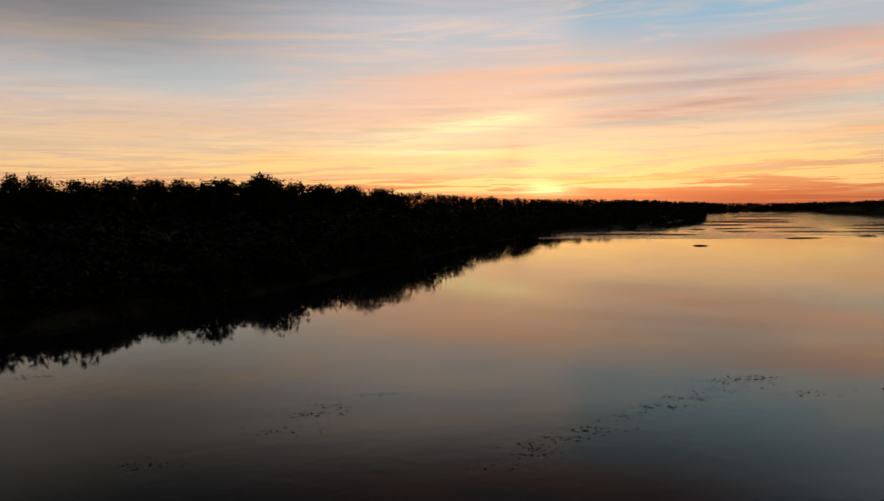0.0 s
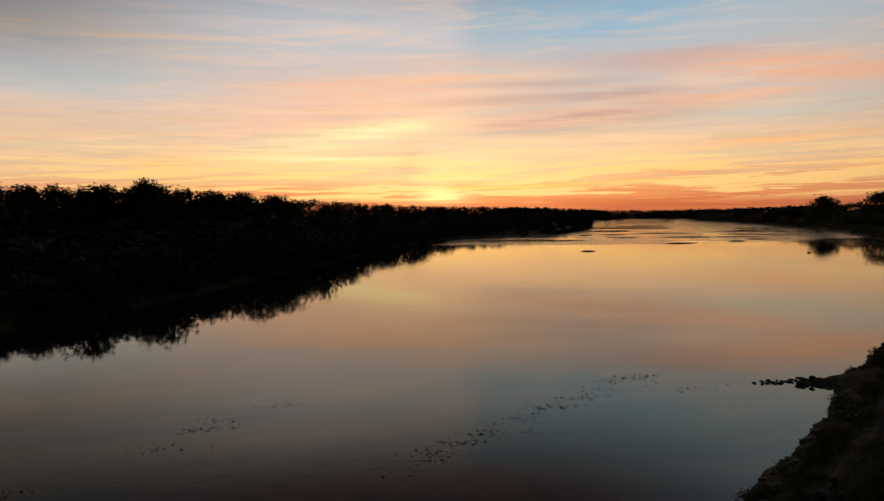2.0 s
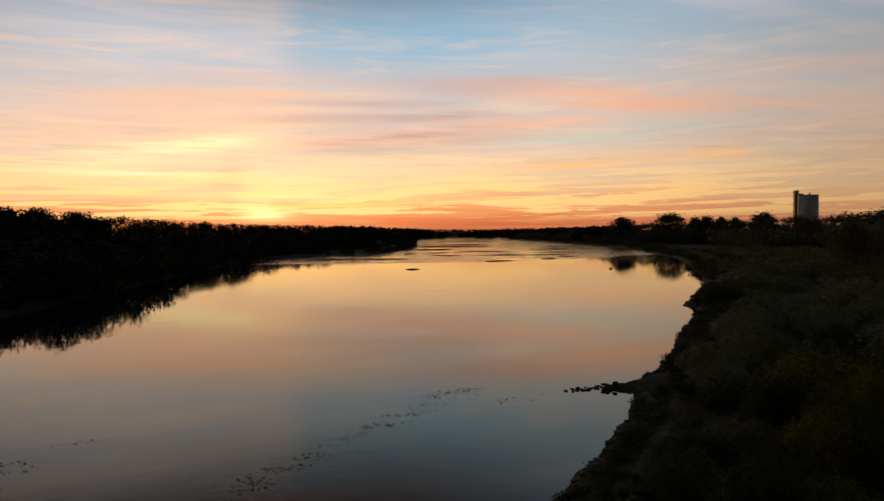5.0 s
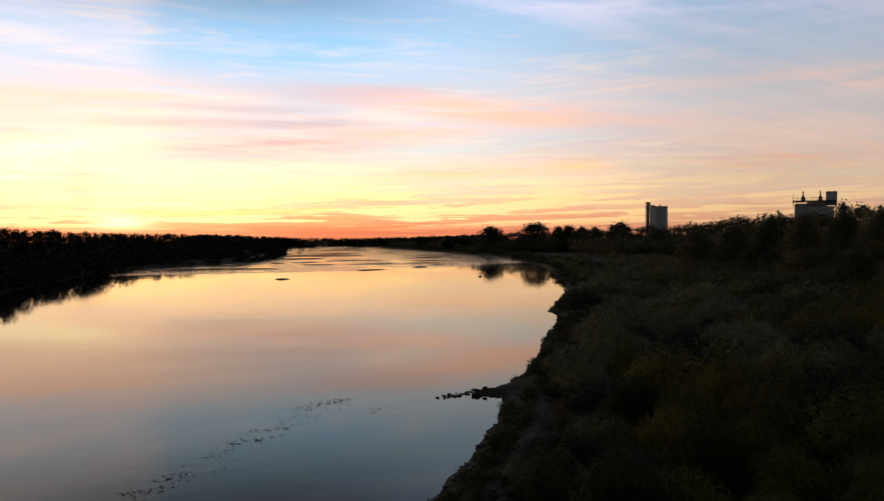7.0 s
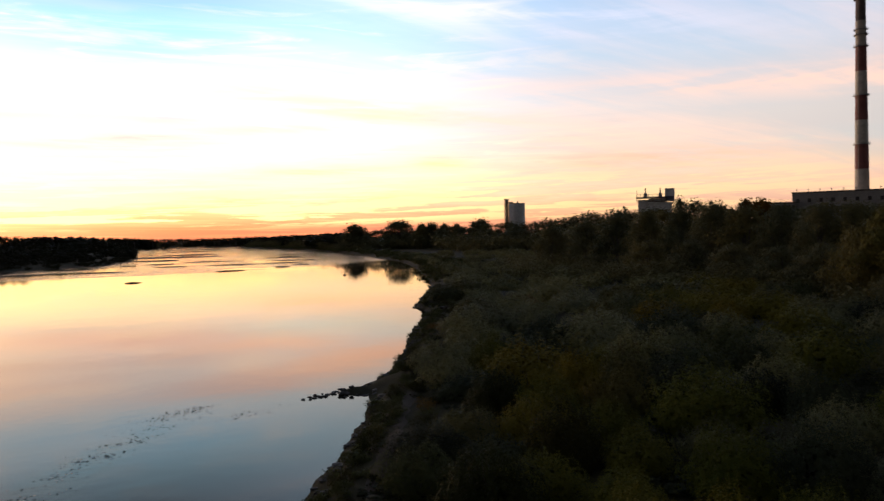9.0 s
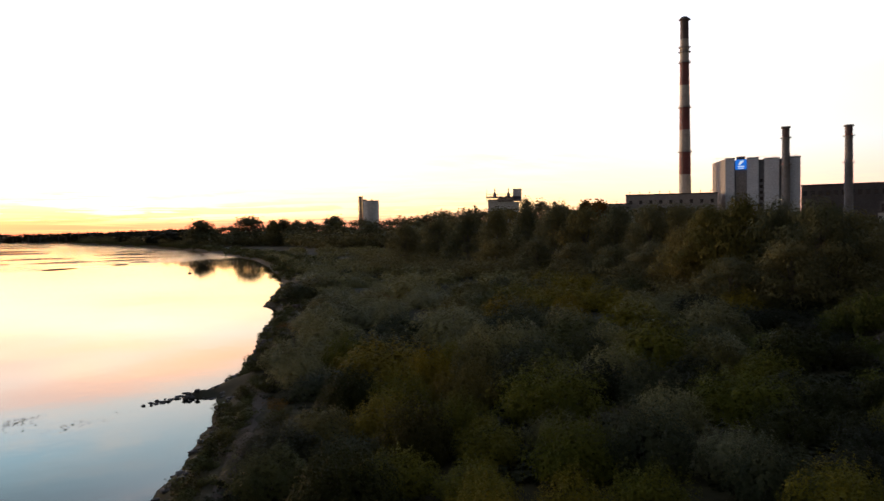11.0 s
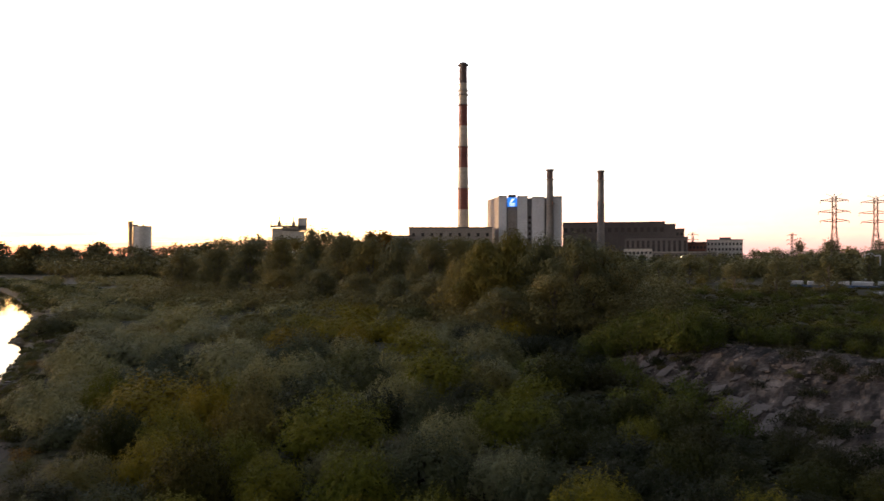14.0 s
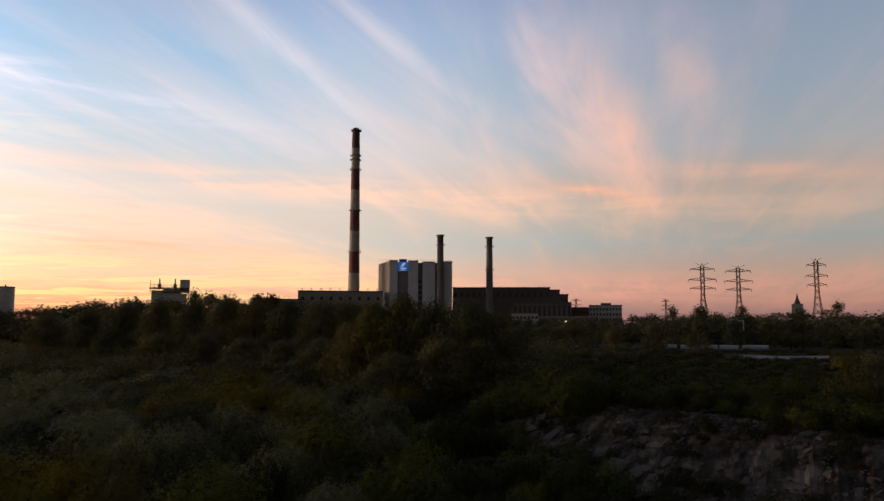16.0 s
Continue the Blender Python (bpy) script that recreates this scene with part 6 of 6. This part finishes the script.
corner = np.array([(-1, -1, -0.6), (1, -1, -0.6), (1, 1, -0.6), (-1, 1, -0.6), (-0.8, -0.8, 0.5), (0.8, -0.7, 0.7), (0.7, 0.9, 0.5), (-0.9, 0.7, 0.6)])
faces8 = [(4, 5, 6, 7), (0, 4, 7, 3), (0, 1, 5, 4), (1, 2, 6, 5), (2, 3, 7, 6)]
vv, ff = [], []
for k, ((x, y, r), z) in enumerate(zip(bits_v, bz)):
    a = rng.uniform(0, 6.283)
    c, s_ = math.cos(a), math.sin(a)
    q = corner * rng.uniform(0.7, 1.3, corner.shape) * r * np.array([1.5, 0.9, 0.7])
    q = np.column_stack([q[:, 0] * c - q[:, 1] * s_ + x, q[:, 0] * s_ + q[:, 1] * c + y, q[:, 2] + z + 0.3 + r * 0.2])
    vv.append(q)
    ff += [tuple(8 * k + i for i in f) for f in faces8]
tagged(new("rubble_bits", mesh("rubble_bits", np.concatenate(vv), ff, M_rubble)), "small broken concrete and stone on the slope", "rubble", kind="stuff")

# weeds on the crest and over the meadow
for k in range(170):
    hd = R.uniform(84.5, 120)
    x, y = slope_at(hd, 1.0 + abs(R.gauss(0, 0.22)) + 0.04)
    bright = hd < 93.5
    if bright and R.random() < 0.5:
        x, y = slope_at(hd, R.uniform(0.7, 1.1))
    pairs = weed_lite + green_bush[:1] if bright else weed_dark + weed_lite[:2]
    plant("crest_weed", R.choice(pairs), SHRUB_PARTS, "bright yellow-green shrub on the embankment" if bright else "dark green weeds along the embankment crest", "shrub", x, y, float(land(x, y)[0]) - 0.1, R.uniform(1.0, 1.65) if bright else R.uniform(0.5, 0.95), R.uniform(0, 360), R.uniform(0.9, 1.2), "crest weeds")
for k in range(230):
    hd = R.uniform(87, 118)
    f = R.random() ** 1.5
    x, y = slope_at(hd, f)
    if float(waves(np.array([x]), np.array([y]), 0.2, 55)[0]) > 0.0 and R.random() < 0.6:
        continue
    plant("rubble_weed", R.choice(herb + weed_dark), SHRUB_PARTS, "small weed growing between concrete slabs", "shrub", x, y, float(land(x, y)[0]) + 0.1, R.uniform(0.3, 0.75), R.uniform(0, 360), 1.3, "rubble weeds")
for hd, d, el, kind in ((94.85, 235, -0.6, 0), (97.65, 232, 0.0, 1), (101.0, 262, 0.05, 1), (91.7, 300, 0.05, 1), (89.5, 290, -0.3, 1), (93.2, 320, 0.2, 1), (86.6, 205, -0.8, 1), (88.9, 220, -1.5, 1), (90.2, 225, -1.7, 0), (92.6, 228, -1.5, 0), (99.4, 300, 0.2, 1), (103.5, 320, 0.3, 1), (105.8, 330, 0.3, 1), (107.2, 330, 0.7, 1), (109.6, 320, 0.1, 1), (111.6, 300, -0.2, 1), (108.6, 130, -3.0, 0), (110.6, 122, -2.4, 0), (112.4, 126, -2.2, 0), (113.8, 130, -2.0, 1), (105.5, 160, -3.4, 0), (103.6, 335, 0.0, 1), (104.6, 330, -0.15, 1), (98.4, 250, -1.6, 0), (100.4, 255, -1.5, 0)):
    x, y = at(hd, d)
    z = float(land(x, y)[0])
    tall = height_at(d, el) - z
    if kind:
        plant("meadow_tree", R.choice(round_trees), TREE_PARTS, "broad dark tree at the edge of the meadow", "tree", x, y, z, tall / 20, R.uniform(0, 360), 1.25 * (12 / max(6, tall)) ** 0.4, "meadow trees")
    else:
        plant("meadow_bush", R.choice(mound), TREE_PARTS, "rounded grey-green bush on the meadow", "shrub", x, y, z, tall / 5, R.uniform(0, 360), 0.9, "meadow trees")
scrub("meadow_weeds", "rough meadow of grass and tall weeds", fill(1200, 87, 119, lambda q: 104, lambda q: 300, lambda q, d: 1.1, 2.2, lambda x, y, d, q: True), M_green, SCRUB_LOW)
scrub("yellow_weeds", "patch of yellow flowering weeds on the meadow", fill(36, 99.5, 103.5, lambda q: 205, lambda q: 215, lambda q, d: 1.3, 1.6, lambda x, y, d, q: True), M_gold)

# yard: pale road, parked vans, red shed, tower, white gantry
M_road = surface("pale_road", [(0.3, (0.13, 0.13, 0.135)), (0.7, (0.2, 0.2, 0.205))], 0.2, 0.8, fine=1.0)
M_vanwhite = surface("van_white_paint", [(0.3, (0.3, 0.33, 0.37)), (0.7, (0.38, 0.41, 0.45))], 0.4, 0.35)
M_vanblue = surface("van_blue_paint", [(0.3, (0.03, 0.07, 0.16)), (0.7, (0.05, 0.1, 0.22))], 0.4, 0.35)
M_tyre = surface("tyre", [(0.3, (0.02, 0.02, 0.02)), (0.7, (0.035, 0.035, 0.035))], 1.0, 0.9)
M_red = surface("red_cladding", [(0.3, (0.36, 0.05, 0.04)), (0.7, (0.46, 0.08, 0.06))], 0.3, 0.6)


def strip(name, label, rows, width, mat):
    vs, fs = [], []
    for hd, d in rows:
        for o in (-width / 2, width / 2):
            x, y = at(hd, d + o)
            vs.append((x, y, float(land(x, y)[0]) + 0.12 + (0.9 if o > 0 else 0.0)))
    for k in range(len(rows) - 1):
        fs.append((2 * k, 2 * k + 1, 2 * k + 3, 2 * k + 2))
    return tagged(new(name, mesh(name, vs, fs, mat)), label, "road", kind="structure")


strip("yard_road", "pale concrete yard road beyond the meadow", [(103.6, 246), (105, 246), (106.5, 246), (108, 246), (109.6, 246)], 7, M_road)
strip("yard_road", "pale gravel track at the meadow's edge", [(107.2, 400), (108.5, 400), (110, 400), (111.6, 400)], 12, M_road)


def van(hd, d, turn, mat, length):
    x, y = at(hd, d)
    z = float(land(x, y)[0])
    t = thing("parked_van", "parked pale van with a dark lower body", "van", pose(x, y, z, 0, 0, -hd + turn), "parked vans")
    bm = bmesh.new()
    box(bm, -length / 2, length / 2, -1.0, 1.0, 1.25, 2.7, 0.22)
    body = part("body", bm, mat, t)
    bm = bmesh.new()
    box(bm, -length / 2, length / 2 + 0.9, -1.0, 1.0, 0.4, 1.3, 0.12)
    part("lower_body", bm, M_vanblue, t, "dark blue lower body")
    bm = bmesh.new()
    box(bm, length / 2 - 0.1, length / 2 + 0.04, -0.85, 0.85, 1.5, 2.3)
    part("windscreen", bm, M_glass, body)
    for sx in (-length * 0.3, length * 0.36):
        for sy in (-0.95, 0.95):
            bm = bmesh.new()
            tube(bm, [(sx, sy - 0.12, 0.36), (sx, sy + 0.12, 0.36)], [0.36, 0.36], 14)
            part("wheel", bm, M_tyre, t)


for hd, d, turn, mat, ln in ((98.9, 287, 3, M_vanwhite, 5.4), (100.2, 287, 8, M_vanwhite, 5.0), (101.7, 288, 0, M_vanwhite, 6.2), (103.1, 289, -5, M_vanwhite, 6.6), (104.6, 290, 2, M_vanwhite, 6.0), (105.3, 294, 170, M_vanwhite, 5.0), (107.9, 405, 0, M_vanwhite, 5.4), (109.2, 405, 6, M_vanwhite, 5.0), (110.6, 405, 176, M_vanwhite, 5.2)):
    van(hd, d, turn, mat, ln)

shed = thing("red_shed", "low shed with red cladding and a white base", "shed", facing(112.5, 380, float(land(*at(112.5, 380))[0])))
bm = bmesh.new()
box(bm, -5, 5, 0, 7, 1.6, 4.6)
part("cladding", bm, M_red, shed)
bm = bmesh.new()
box(bm, -5.1, 5.1, -0.1, 7.1, 0, 1.6)
part("base", bm, M_pale, shed, "white base wall")
bm = bmesh.new()
box(bm, -5.4, 5.4, -0.4, 7.4, 4.6, 4.9, 0.05)
part("roof", bm, M_roof, shed)

tower = thing("spired_tower", "dark tower with a pointed spire above the trees", "tower", facing(107.75, 640))
zb = height_at(640, 1.28)
bm = bmesh.new()
box(bm, -4.2, 4.2, 0, 8.4, 0, zb, 0.1)
body = part("tower_wall", bm, M_grey, tower)
bm = bmesh.new()
box(bm, -1.2, 0.2, -0.08, 0.1, zb - 8, zb - 4)
part("window", bm, M_glass, body)
bm = bmesh.new()
tube(bm, [(0, 4.5, zb), (0, 4.5, zb + 2.4), (0, 4.5, zb + 3.0), (0, 4.5, height_at(640, 2.05))], [2.6, 1.9, 1.3, 0.15], 8)
part("spire", bm, M_roof, tower)

gantry = thing("white_gantry", "white steel portal frame among trees", "gantry", facing(103.8, 370, 10))
for x in (-3.4, -1.2, 2.2):
    bm = bmesh.new()
    tube(bm, [(x, 0, -4), (x, 0, 8.6)], [0.28, 0.28], 6)
    part("post", bm, M_vanwhite, gantry)
bm = bmesh.new()
tube(bm, [(-3.4, 0, 8.6), (-1.2, 0, 9.4), (0.6, 0, 8.2), (2.2, 0, 8.6)], [0.3, 0.35, 0.3, 0.3], 6)
part("beam", bm, M_vanwhite, gantry)

lamp = thing("yard_lamp", "small lit yard lamp on a pole", "street lamp", facing(91.15, 420, 5))
bm = bmesh.new()
tube(bm, [(0, 0, 0), (0, 0, 13)], [0.12, 0.08], 6)
part("pole", bm, M_steel, lamp)
bm = bmesh.new()
bmesh.ops.create_icosphere(bm, subdivisions=1, radius=0.3, matrix=Matrix.Translation((0, -0.4, 13)))
part("lamp_head", bm, M_lamp, lamp, "glowing lamp head")
